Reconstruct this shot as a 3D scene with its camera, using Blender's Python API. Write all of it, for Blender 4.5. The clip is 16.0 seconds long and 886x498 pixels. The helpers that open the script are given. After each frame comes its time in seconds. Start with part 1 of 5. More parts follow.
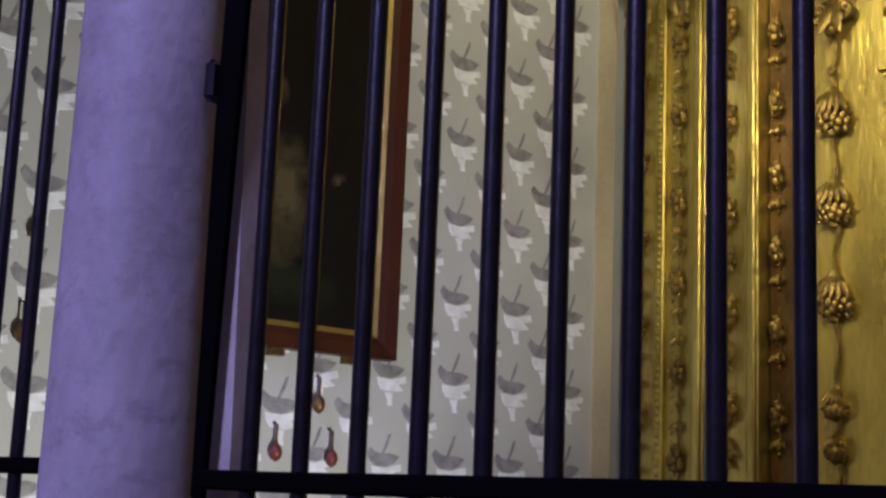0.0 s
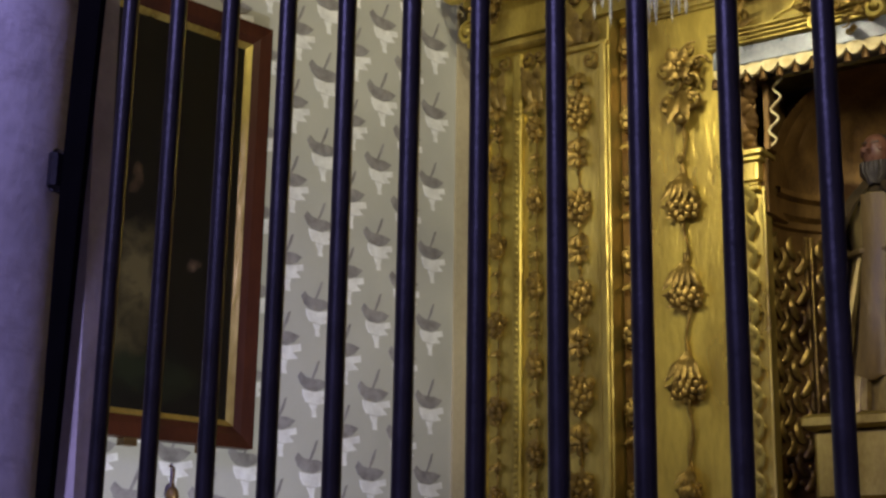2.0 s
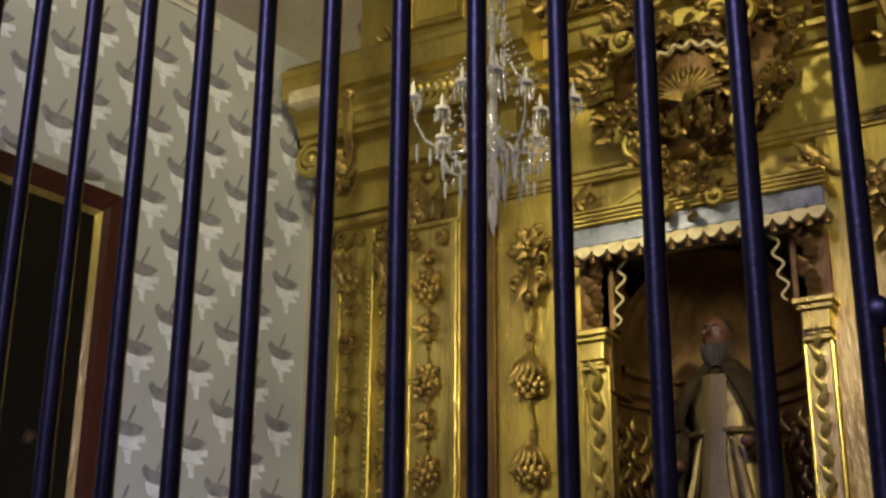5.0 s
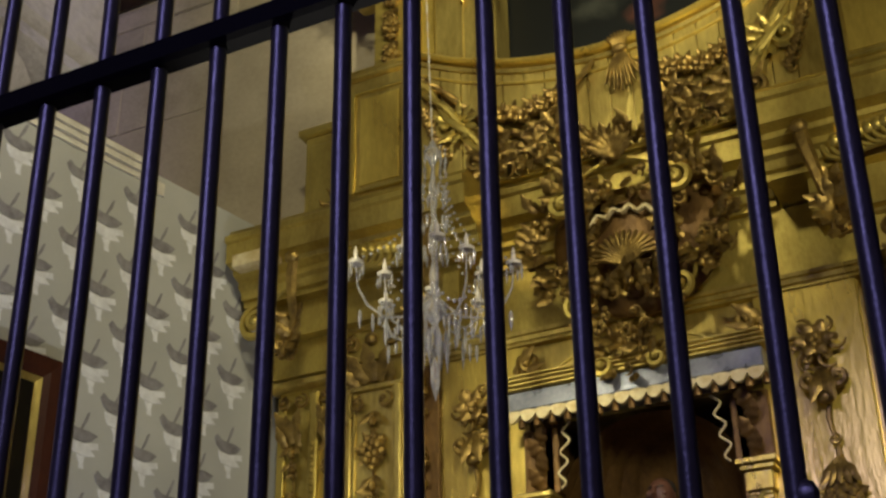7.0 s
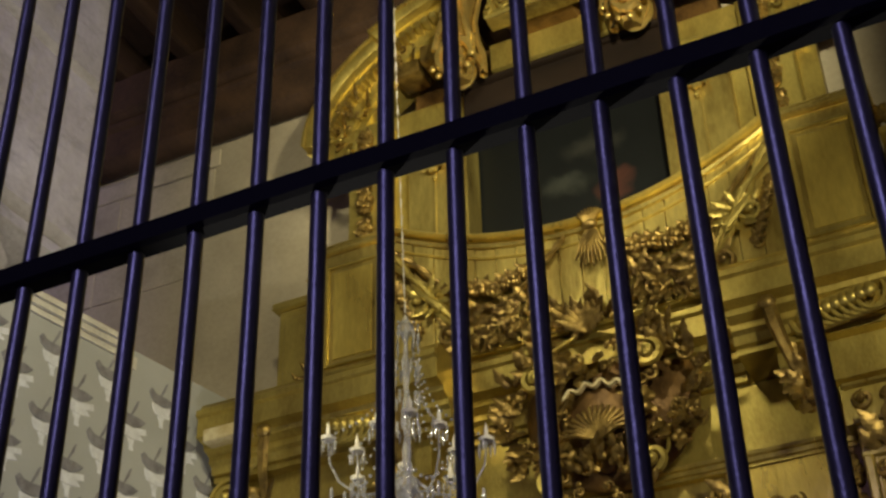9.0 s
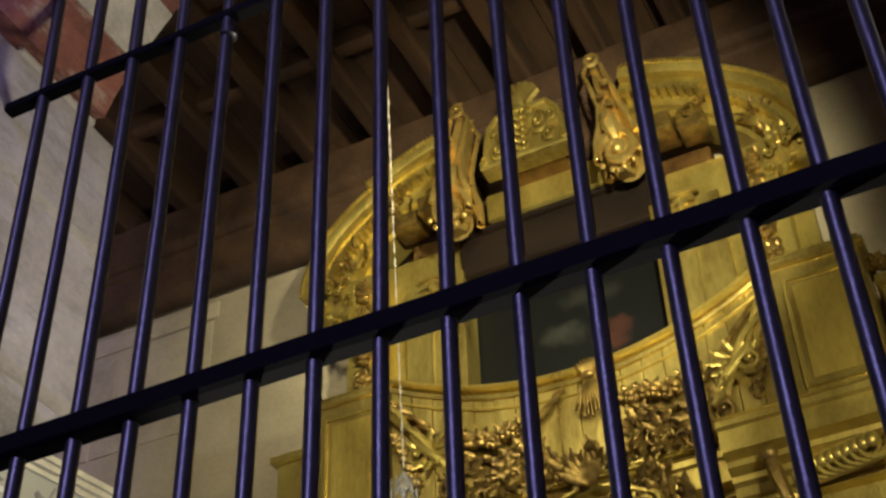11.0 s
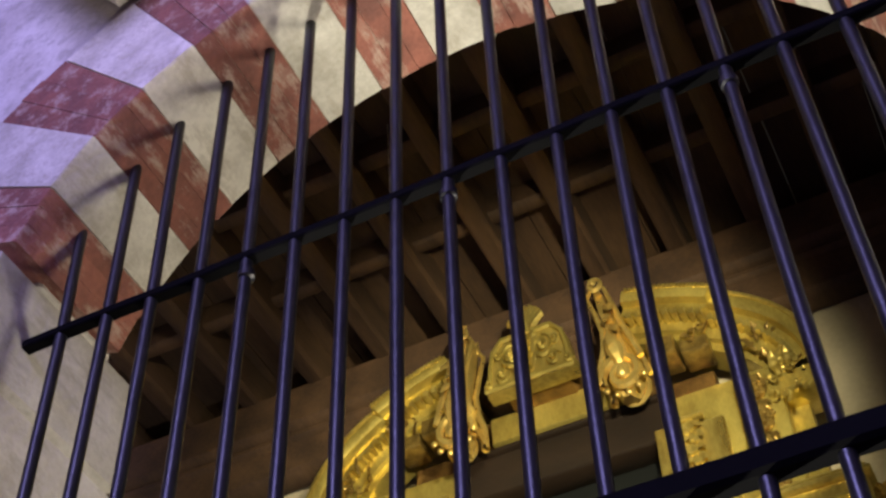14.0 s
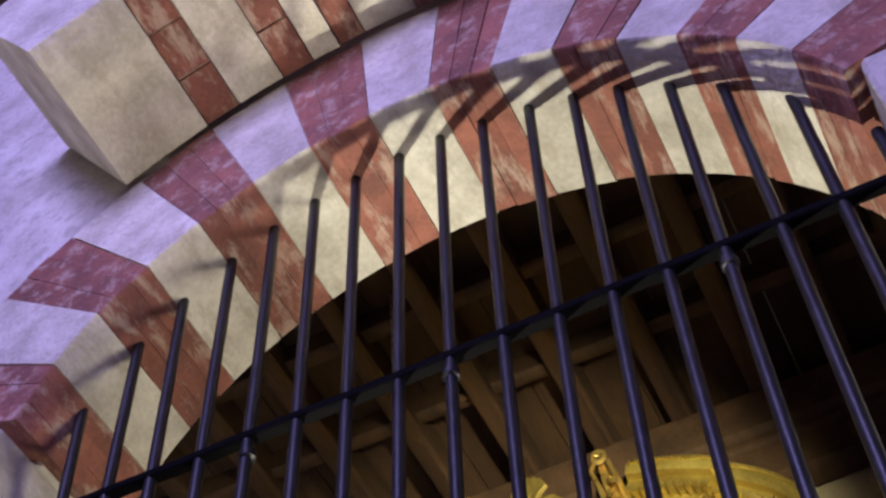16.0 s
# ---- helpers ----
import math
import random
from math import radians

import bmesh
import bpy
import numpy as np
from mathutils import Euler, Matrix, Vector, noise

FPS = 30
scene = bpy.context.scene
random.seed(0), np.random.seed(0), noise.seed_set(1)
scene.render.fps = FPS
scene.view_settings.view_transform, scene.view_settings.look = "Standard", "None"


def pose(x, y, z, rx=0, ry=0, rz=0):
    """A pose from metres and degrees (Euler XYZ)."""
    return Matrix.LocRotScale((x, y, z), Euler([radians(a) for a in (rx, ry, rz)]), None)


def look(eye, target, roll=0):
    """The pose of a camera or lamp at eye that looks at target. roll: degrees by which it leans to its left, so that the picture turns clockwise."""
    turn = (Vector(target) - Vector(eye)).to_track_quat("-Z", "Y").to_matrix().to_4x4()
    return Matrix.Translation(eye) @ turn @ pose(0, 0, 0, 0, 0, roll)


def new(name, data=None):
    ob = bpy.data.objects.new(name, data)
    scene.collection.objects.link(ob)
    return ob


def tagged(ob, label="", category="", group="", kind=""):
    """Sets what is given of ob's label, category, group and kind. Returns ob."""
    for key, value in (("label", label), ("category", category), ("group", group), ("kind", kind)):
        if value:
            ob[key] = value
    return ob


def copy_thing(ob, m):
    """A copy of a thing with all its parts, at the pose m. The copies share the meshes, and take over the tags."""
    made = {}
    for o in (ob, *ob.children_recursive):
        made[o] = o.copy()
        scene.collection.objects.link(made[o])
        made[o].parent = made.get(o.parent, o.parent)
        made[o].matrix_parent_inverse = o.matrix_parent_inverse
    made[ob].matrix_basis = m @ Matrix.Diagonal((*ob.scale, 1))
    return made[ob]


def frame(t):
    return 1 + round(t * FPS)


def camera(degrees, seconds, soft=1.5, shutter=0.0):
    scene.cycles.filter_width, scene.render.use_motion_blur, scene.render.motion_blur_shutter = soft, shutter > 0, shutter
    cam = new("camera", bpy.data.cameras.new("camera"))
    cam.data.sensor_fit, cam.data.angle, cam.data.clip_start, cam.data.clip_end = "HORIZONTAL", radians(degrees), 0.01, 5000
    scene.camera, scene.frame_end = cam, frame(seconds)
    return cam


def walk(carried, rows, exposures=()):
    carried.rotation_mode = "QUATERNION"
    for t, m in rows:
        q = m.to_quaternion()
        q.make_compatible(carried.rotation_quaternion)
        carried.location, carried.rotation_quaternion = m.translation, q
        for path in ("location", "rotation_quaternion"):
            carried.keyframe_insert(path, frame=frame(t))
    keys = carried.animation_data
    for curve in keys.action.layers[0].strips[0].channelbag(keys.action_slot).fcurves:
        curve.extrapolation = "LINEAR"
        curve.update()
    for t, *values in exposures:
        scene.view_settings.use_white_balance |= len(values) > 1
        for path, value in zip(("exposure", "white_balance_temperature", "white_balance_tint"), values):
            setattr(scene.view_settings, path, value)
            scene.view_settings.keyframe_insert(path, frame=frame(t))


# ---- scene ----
cam = camera(35.4, 16.0, soft=2.6)
PATH = [
    (0, (0.766, -1.561, 1.656), (-0.5248, -0.0773, 2.0193), 2.36),
    (0.5, (0.770, -1.555, 1.655), (-0.4722, -0.0327, 2.0290), 1.78),
    (1, (0.774, -1.549, 1.654), (-0.4226, 0.0071, 2.0375), 1.44),
    (1.5, (0.778, -1.540, 1.652), (-0.3773, 0.0371, 2.0737), 1.52),
    (2, (0.786, -1.544, 1.674), (-0.3379, 0.0383, 2.1572), 0.94),
    (2.5, (0.796, -1.547, 1.696), (-0.2964, 0.0427, 2.2235), 0.80),
    (3, (0.798, -1.536, 1.745), (-0.2559, 0.0680, 2.3069), 1.32),
    (5.5, (0.816, -1.550, 1.711), (-0.0596, 0.0802, 2.4709), 0.02),
    (6, (0.824, -1.558, 1.720), (-0.0192, 0.0643, 2.5308), -0.23),
    (6.5, (0.832, -1.566, 1.729), (0.0041, 0.0418, 2.5826), -0.37),
    (7, (0.841, -1.575, 1.741), (0.0404, 0.0146, 2.6539), -0.96),
    (7.5, (0.846, -1.586, 1.737), (0.0778, -0.0225, 2.7201), -1.04),
    (8, (0.851, -1.596, 1.734), (0.1080, -0.0600, 2.7768), -0.99),
    (10.3, (0.872, -1.618, 1.770), (0.1989, -0.1817, 2.9879), -1.97),
    (10.5, (0.875, -1.620, 1.771), (0.2095, -0.1973, 3.0090), -1.72),
    (11, (0.878, -1.628, 1.776), (0.2311, -0.2395, 3.0618), -2.30),
    (11.5, (0.877, -1.632, 1.782), (0.2438, -0.2767, 3.1097), -2.32),
    (12, (0.880, -1.646, 1.782), (0.2571, -0.3141, 3.1368), -2.12),
    (12.5, (0.889, -1.670, 1.775), (0.2798, -0.3493, 3.1474), -2.20),
    (13, (0.884, -1.681, 1.788), (0.2970, -0.3968, 3.2047), -2.43),
    (13.5, (0.881, -1.690, 1.797), (0.3176, -0.4429, 3.2547), -1.92),
    (14, (0.879, -1.698, 1.804), (0.3328, -0.4972, 3.3075), -2.32),
    (14.5, (0.875, -1.706, 1.813), (0.3557, -0.5458, 3.3566), -3.02),
    (15, (0.882, -1.711, 1.814), (0.3875, -0.5874, 3.3937), -2.91),
    (15.5, (0.887, -1.716, 1.819), (0.4075, -0.6384, 3.4341), -2.34),
    (16, (0.891, -1.721, 1.822), (0.4274, -0.6883, 3.4711), -2.53),
]
walk(cam, [(t, look(e, g, r)) for t, e, g, r in PATH], [(0, 0.12), (3, 0.05), (6, -0.28), (8, -0.42), (11, 0.0), (13, 0.22), (15, 0.46), (16, 0.46)])

# ---- world and lights ----
world = bpy.data.worlds.new("world")
scene.world = world
world.use_nodes = True
world.node_tree.nodes["Background"].inputs[0].default_value = (0.60, 0.52, 0.44, 1)
world.node_tree.nodes["Background"].inputs[1].default_value = 0.017


def lamp(name, kind, eye, target, power, colour, size=0.05, cone=80, blend=0.8):
    data = bpy.data.lights.new(name, kind)
    data.energy, data.color = power, colour
    if kind == "AREA":
        data.shape, data.size = "DISK", size
    else:
        data.shadow_soft_size = size
    if kind == "SPOT":
        data.spot_size, data.spot_blend = radians(cone), blend
    ob = new(name, data)
    ob.matrix_world = look(eye, target)
    return ob


WARM, COOL, LILAC = (1.0, 0.91, 0.60), (1.0, 0.96, 0.86), (0.42, 0.37, 1.0)
lamp("floodlight_high", "SPOT", (1.6, 0.7, 4.5), (-0.45, 4.0, 4.3), 350, WARM, 0.2, 76, 0.9)
lamp("floodlight_front", "SPOT", (-1.9, 0.75, 4.7), (-1.55, 4.0, 3.3), 200, WARM, 0.15, 44, 1.0)
lamp("floodlight_left", "SPOT", (-0.9, 0.6, 6.4), (-3.1, 4.0, 5.5), 300, WARM, 0.2, 98, 0.9)
lamp("floodlight_crest", "SPOT", (0.7, 0.6, 5.5), (-0.95, 4.0, 6.85), 1000, WARM, 0.10, 50, 0.8)
lamp("floodlight_wall", "SPOT", (-0.75, 1.0, 0.7), (-3.5, 1.6, 2.9), 275, (0.96, 0.96, 0.95), 0.05, 96, 0.8)
lamp("floodlight_low", "SPOT", (-0.62, 0.42, 1.0), (0.85, 0.06, 5.0), 520, COOL, 0.03, 37, 0.5)
# Added soft fill for the arch's left underside; stands for no known fitting.
lamp("fill_arch", "SPOT", (0.75, 0.95, 2.6), (-0.8, 0.14, 4.25), 115, (1.0, 0.93, 0.82), 0.35, 74, 0.9)
lamp("nave_wash", "AREA", (-0.2, -6.5, 6.9), (-0.5, 0.0, 4.0), 520, LILAC, 2.2)
lamp("nave_uplight", "SPOT", (-0.55, -0.85, 0.3), (-0.6, -0.85, 5.6), 380, (1.0, 0.90, 0.80), 0.1, 22, 0.5)

# ---- materials ----


def mat(name, base, other=None, rough=0.6, metal=0.0, scale=6.0, fine=60.0, bump=0.15, stretch=(1, 1, 1), spread=0.5,
        rough_var=0.12, vary=0.0, island=False, transmission=0.0, spec=0.5):
    """A surface of two mixed tones, with stains and grain."""
    m = bpy.data.materials.new(name)
    m.use_nodes = True
    nt = m.node_tree
    n, l = nt.nodes, nt.links
    b = n["Principled BSDF"]
    b.inputs["Metallic"].default_value = metal
    b.inputs["Transmission Weight"].default_value = transmission
    b.inputs["Specular IOR Level"].default_value = spec
    other = other or tuple(c * 0.72 for c in base)
    co = n.new("ShaderNodeTexCoord")
    mp = n.new("ShaderNodeMapping")
    mp.inputs["Scale"].default_value = stretch
    l.new(co.outputs["Object"], mp.inputs["Vector"])
    n1 = n.new("ShaderNodeTexNoise")
    n1.inputs["Scale"].default_value, n1.inputs["Detail"].default_value = scale, 5
    n2 = n.new("ShaderNodeTexNoise")
    n2.inputs["Scale"].default_value, n2.inputs["Detail"].default_value = fine, 3
    l.new(mp.outputs[0], n1.inputs["Vector"])
    l.new(mp.outputs[0], n2.inputs["Vector"])
    ramp = n.new("ShaderNodeValToRGB")
    ramp.color_ramp.elements[0].position = 0.5 - spread * 0.4
    ramp.color_ramp.elements[1].position = 0.5 + spread * 0.4
    ramp.color_ramp.elements[0].color = (*other, 1)
    ramp.color_ramp.elements[1].color = (*base, 1)
    add = n.new("ShaderNodeMath")
    add.operation = "MULTIPLY_ADD"
    l.new(n2.outputs[0], add.inputs[0])
    add.inputs[1].default_value = 0.35
    l.new(n1.outputs[0], add.inputs[2])
    sub = n.new("ShaderNodeMath")
    sub.operation = "SUBTRACT"
    l.new(add.outputs[0], sub.inputs[0])
    sub.inputs[1].default_value = 0.17
    l.new(sub.outputs[0], ramp.inputs[0])
    out = ramp.outputs[0]
    if vary:
        src = n.new("ShaderNodeNewGeometry").outputs["Random Per Island"] if island else n.new("ShaderNodeObjectInfo").outputs["Random"]
        hsv = n.new("ShaderNodeHueSaturation")
        mr = n.new("ShaderNodeMapRange")
        mr.inputs[3].default_value, mr.inputs[4].default_value = 1 - vary, 1 + vary
        l.new(src, mr.inputs[0])
        l.new(mr.outputs[0], hsv.inputs["Value"])
        l.new(out, hsv.inputs["Color"])
        out = hsv.outputs[0]
    l.new(out, b.inputs["Base Color"])
    rr = n.new("ShaderNodeMapRange")
    rr.inputs[3].default_value, rr.inputs[4].default_value = max(0.02, rough - rough_var), min(1, rough + rough_var)
    l.new(n1.outputs[0], rr.inputs[0])
    l.new(rr.outputs[0], b.inputs["Roughness"])
    bp = n.new("ShaderNodeBump")
    bp.inputs["Strength"].default_value, bp.inputs["Distance"].default_value = bump, 0.02
    l.new(sub.outputs[0], bp.inputs["Height"])
    l.new(bp.outputs[0], b.inputs["Normal"])
    return m


GOLD = mat("gilded_wood", (0.66, 0.53, 0.14), (0.30, 0.215, 0.05), 0.38, 0.78, 5, 70, 0.24, (1, 1, 0.45), 0.7)
GOLD_PLAIN = mat("burnished_gold", (0.76, 0.61, 0.18), (0.28, 0.19, 0.045), 0.31, 0.8, 5, 50, 0.36, (1, 1, 0.3), 0.6)
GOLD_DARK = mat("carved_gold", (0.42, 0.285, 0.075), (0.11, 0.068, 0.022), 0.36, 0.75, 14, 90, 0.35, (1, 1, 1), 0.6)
GOLD_ROSE = mat("reddish_burnished_gold", (0.88, 0.66, 0.21), (0.50, 0.33, 0.09), 0.30, 0.8, 7, 60, 0.25, (1, 1, 1), 0.6)
GOLD_PANEL = mat("bright_gilded_panel", (0.80, 0.62, 0.14), (0.40, 0.28, 0.06), 0.30, 0.65, 5, 50, 0.34, (1, 1, 0.3), 0.65)
# Brown gilding, mostly for set-back parts, with their shade put into the colour.
GOLD_BROWN = mat("shaded_brown_gilding", (0.24, 0.135, 0.04), (0.085, 0.045, 0.016), 0.42, 0.6, 9, 80, 0.3, (1, 1, 0.5), 0.6)
# Rails and left stile: darker copy of the bar iron, unlit look in its colour.
IRON_RAIL = mat("shaded_iron", (0.003, 0.0028, 0.003), (0.002, 0.002, 0.002), 0.7, 0.0, 18, 160, 0.08, spec=0.03)
IRON = mat("black_iron", (0.009, 0.0085, 0.011), (0.005, 0.005, 0.006), 0.38, 0.0, 18, 160, 0.08, spec=0.45)
STONE = mat("weathered_limestone", (0.60, 0.56, 0.48), (0.40, 0.36, 0.29), 0.85, 0, 5, 55, 0.5, vary=0.10)
COLUMN = mat("pale_marble", (0.62, 0.60, 0.58), (0.30, 0.28, 0.27), 0.6, 0, 4, 40, 0.34, (1, 1, 0.8), 0.9)
WHITE_V = mat("limewashed_stone", (0.66, 0.62, 0.50), (0.38, 0.345, 0.26), 0.85, 0, 7, 60, 0.7, vary=0.12)
RED_V = mat("red_brick", (0.30, 0.11, 0.07), (0.16, 0.06, 0.04), 0.85, 0, 9, 70, 0.6, vary=0.16)


def limewash(m, amount, colour):
    """Pale lime left in streaks and flakes over a brick surface."""
    n, l = m.node_tree.nodes, m.node_tree.links
    b = n["Principled BSDF"]
    old = b.inputs["Base Color"].links[0].from_socket
    co = n.new("ShaderNodeTexCoord")
    mp = n.new("ShaderNodeMapping")
    mp.inputs["Scale"].default_value = (1, 0.35, 1)
    l.new(co.outputs["Object"], mp.inputs["Vector"])
    nz = n.new("ShaderNodeTexNoise")
    nz.inputs["Scale"].default_value, nz.inputs["Detail"].default_value, nz.inputs["Roughness"].default_value = 16, 8, 0.72
    l.new(mp.outputs[0], nz.inputs["Vector"])
    mr = n.new("ShaderNodeMapRange")
    mr.inputs[1].default_value, mr.inputs[2].default_value, mr.inputs[4].default_value = 0.51, 0.62, amount
    l.new(nz.outputs[0], mr.inputs[0])
    mx = n.new("ShaderNodeMix")
    mx.data_type = "RGBA"
    l.new(mr.outputs[0], mx.inputs[0])
    l.new(old, mx.inputs[6])
    mx.inputs[7].default_value = (*colour, 1)
    l.new(mx.outputs[2], b.inputs["Base Color"])


limewash(RED_V, 0.75, (0.46, 0.34, 0.25))
limewash(WHITE_V, 0.55, (0.36, 0.31, 0.22))
limewash(STONE, 0.55, (0.30, 0.27, 0.21))
limewash(COLUMN, 0.6, (0.33, 0.30, 0.29))
MORTAR = mat("lime_mortar", (0.55, 0.45, 0.33), (0.40, 0.31, 0.21), 0.9, 0, 12, 80, 0.6)
PLASTER = mat("old_plaster", (0.52, 0.45, 0.31), (0.33, 0.28, 0.19), 0.88, 0, 2.2, 35, 0.4, spread=0.8)
WALLCLOTH = mat("wall_cloth", (0.48, 0.48, 0.45), (0.38, 0.38, 0.35), 0.62, 0, 3, 140, 0.15, spread=0.8)
MOTIF_GREY = mat("grey_satin", (0.30, 0.29, 0.30), (0.17, 0.16, 0.17), 0.5, 0, 20, 120, 0.2)
MOTIF_WHITE = mat("white_satin", (0.82, 0.83, 0.85), (0.62, 0.62, 0.63), 0.35, 0, 22, 120, 0.2)
WHITE_TRIM = mat("white_moulding", (0.70, 0.66, 0.56), (0.52, 0.48, 0.39), 0.6, 0, 8, 60, 0.2)
FRAME_WOOD = mat("red_brown_frame", (0.060, 0.017, 0.008), (0.028, 0.009, 0.006), 0.40, 0, 5, 60, 0.2, (1, 1, 0.3), spec=0.2)
WOOD = mat("dark_timber", (0.082, 0.042, 0.019), (0.028, 0.014, 0.007), 0.75, 0, 4, 50, 0.5, (1, 0.2, 1), vary=0.2)
FLOOR = mat("marble_floor", (0.22, 0.19, 0.17), (0.14, 0.12, 0.11), 0.4, 0, 3, 40, 0.1)
NAVE = mat("nave_stone", (0.34, 0.31, 0.27), (0.22, 0.20, 0.17), 0.85, 0, 2, 30, 0.4)
# Brown board with the shade under the overhang put into its near-black colour.
DARK_BOARD = mat("shaded_brown_board", (0.013, 0.006, 0.0025), (0.006, 0.003, 0.0015), 0.6, 0.0, 6, 60, 0.3, (0.3, 1, 1), spec=0.3)
BLUE_BAND = mat("silvered_band", (0.34, 0.36, 0.42), (0.16, 0.17, 0.21), 0.3, 0.6, 8, 60, 0.15)
CREAM = mat("cream_gilt_fringe", (0.80, 0.70, 0.42), (0.58, 0.45, 0.20), 0.45, 0.3, 20, 90, 0.2)
HABIT = mat("painted_habit", (0.34, 0.255, 0.085), (0.085, 0.056, 0.018), 0.42, 0.5, 9, 34, 0.3, (1, 1, 0.5), 0.45)
SCAPULAR = mat("dark_gilt_scapular", (0.14, 0.09, 0.022), (0.05, 0.03, 0.009), 0.5, 0.15, 10, 60, 0.25, (1, 1, 0.3), 0.6)
CAPE = mat("painted_cape", (0.055, 0.038, 0.015), (0.020, 0.014, 0.007), 0.75, 0.0, 14, 80, 0.3, spec=0.2)
SKIN = mat("painted_flesh", (0.17, 0.075, 0.045), (0.09, 0.038, 0.022), 0.45, 0, 12, 80, 0.1)
BEARD = mat("painted_hair", (0.050, 0.040, 0.028), (0.020, 0.016, 0.012), 0.5, 0, 30, 120, 0.4)
CRYSTAL = mat("crystal", (0.95, 0.95, 0.95), (0.82, 0.82, 0.84), 0.035, 0, 30, 100, 0.0, transmission=0.72, rough_var=0.04, spec=1.0)
WAX = mat("ivory_candle", (0.80, 0.76, 0.66), (0.66, 0.60, 0.50), 0.5, 0, 20, 90, 0.1)
BRONZE = mat("aged_bronze", (0.24, 0.15, 0.06), (0.10, 0.06, 0.03), 0.4, 0.7, 15, 90, 0.3)
RED_ENAMEL = mat("red_enamel", (0.20, 0.05, 0.035), (0.10, 0.03, 0.02), 0.35, 0.2, 20, 90, 0.2)


def canvas(name, patches, ground):
    """A dark old oil painting: soft patches of paint, each (y-or-x, z, half width, half height, colour)."""
    m = bpy.data.materials.new(name)
    m.use_nodes = True
    n, l = m.node_tree.nodes, m.node_tree.links
    b = n["Principled BSDF"]
    b.inputs["Roughness"].default_value = 0.45
    b.inputs["Specular IOR Level"].default_value = 0.25
    co = n.new("ShaderNodeTexCoord")
    nz = n.new("ShaderNodeTexNoise")
    nz.inputs["Scale"].default_value, nz.inputs["Detail"].default_value = 6, 5
    l.new(co.outputs["Object"], nz.inputs["Vector"])
    warp = n.new("ShaderNodeVectorMath")
    warp.operation = "MULTIPLY_ADD"
    l.new(nz.outputs["Color"], warp.inputs[0])
    warp.inputs[1].default_value = (0.22, 0.22, 0.22)
    l.new(co.outputs["Object"], warp.inputs[2])
    base = n.new("ShaderNodeValToRGB")
    base.color_ramp.elements[0].color = (*[c * 0.45 for c in ground], 1)
    base.color_ramp.elements[1].color = (*ground, 1)
    l.new(nz.outputs[0], base.inputs[0])
    out = base.outputs[0]
    for cx, cz, hw, hh, colour in patches:
        mp = n.new("ShaderNodeMapping")
        mp.inputs["Location"].default_value = (-(cx + 0.11) / hw, 0, -(cz + 0.11) / hh)
        mp.inputs["Scale"].default_value = (1 / hw, 0, 1 / hh)
        l.new(warp.outputs[0], mp.inputs["Vector"])
        gr = n.new("ShaderNodeTexGradient")
        gr.gradient_type = "SPHERICAL"
        l.new(mp.outputs[0], gr.inputs[0])
        wv = n.new("ShaderNodeTexNoise")
        wv.inputs["Scale"].default_value, wv.inputs["Detail"].default_value = 14, 4
        l.new(warp.outputs[0], wv.inputs["Vector"])
        mu = n.new("ShaderNodeMath")
        mu.operation = "MULTIPLY"
        l.new(gr.outputs[1], mu.inputs[0])
        l.new(wv.outputs[0], mu.inputs[1])
        mr = n.new("ShaderNodeMapRange")
        mr.inputs[1].default_value, mr.inputs[2].default_value = 0.08, 0.42
        l.new(mu.outputs[0], mr.inputs[0])
        mx = n.new("ShaderNodeMix")
        mx.data_type = "RGBA"
        l.new(mr.outputs[0], mx.inputs[0])
        l.new(out, mx.inputs[6])
        mx.inputs[7].default_value = (*colour, 1)
        out = mx.outputs[2]
    l.new(out, b.inputs["Base Color"])
    return m


# ---- mesh building ----


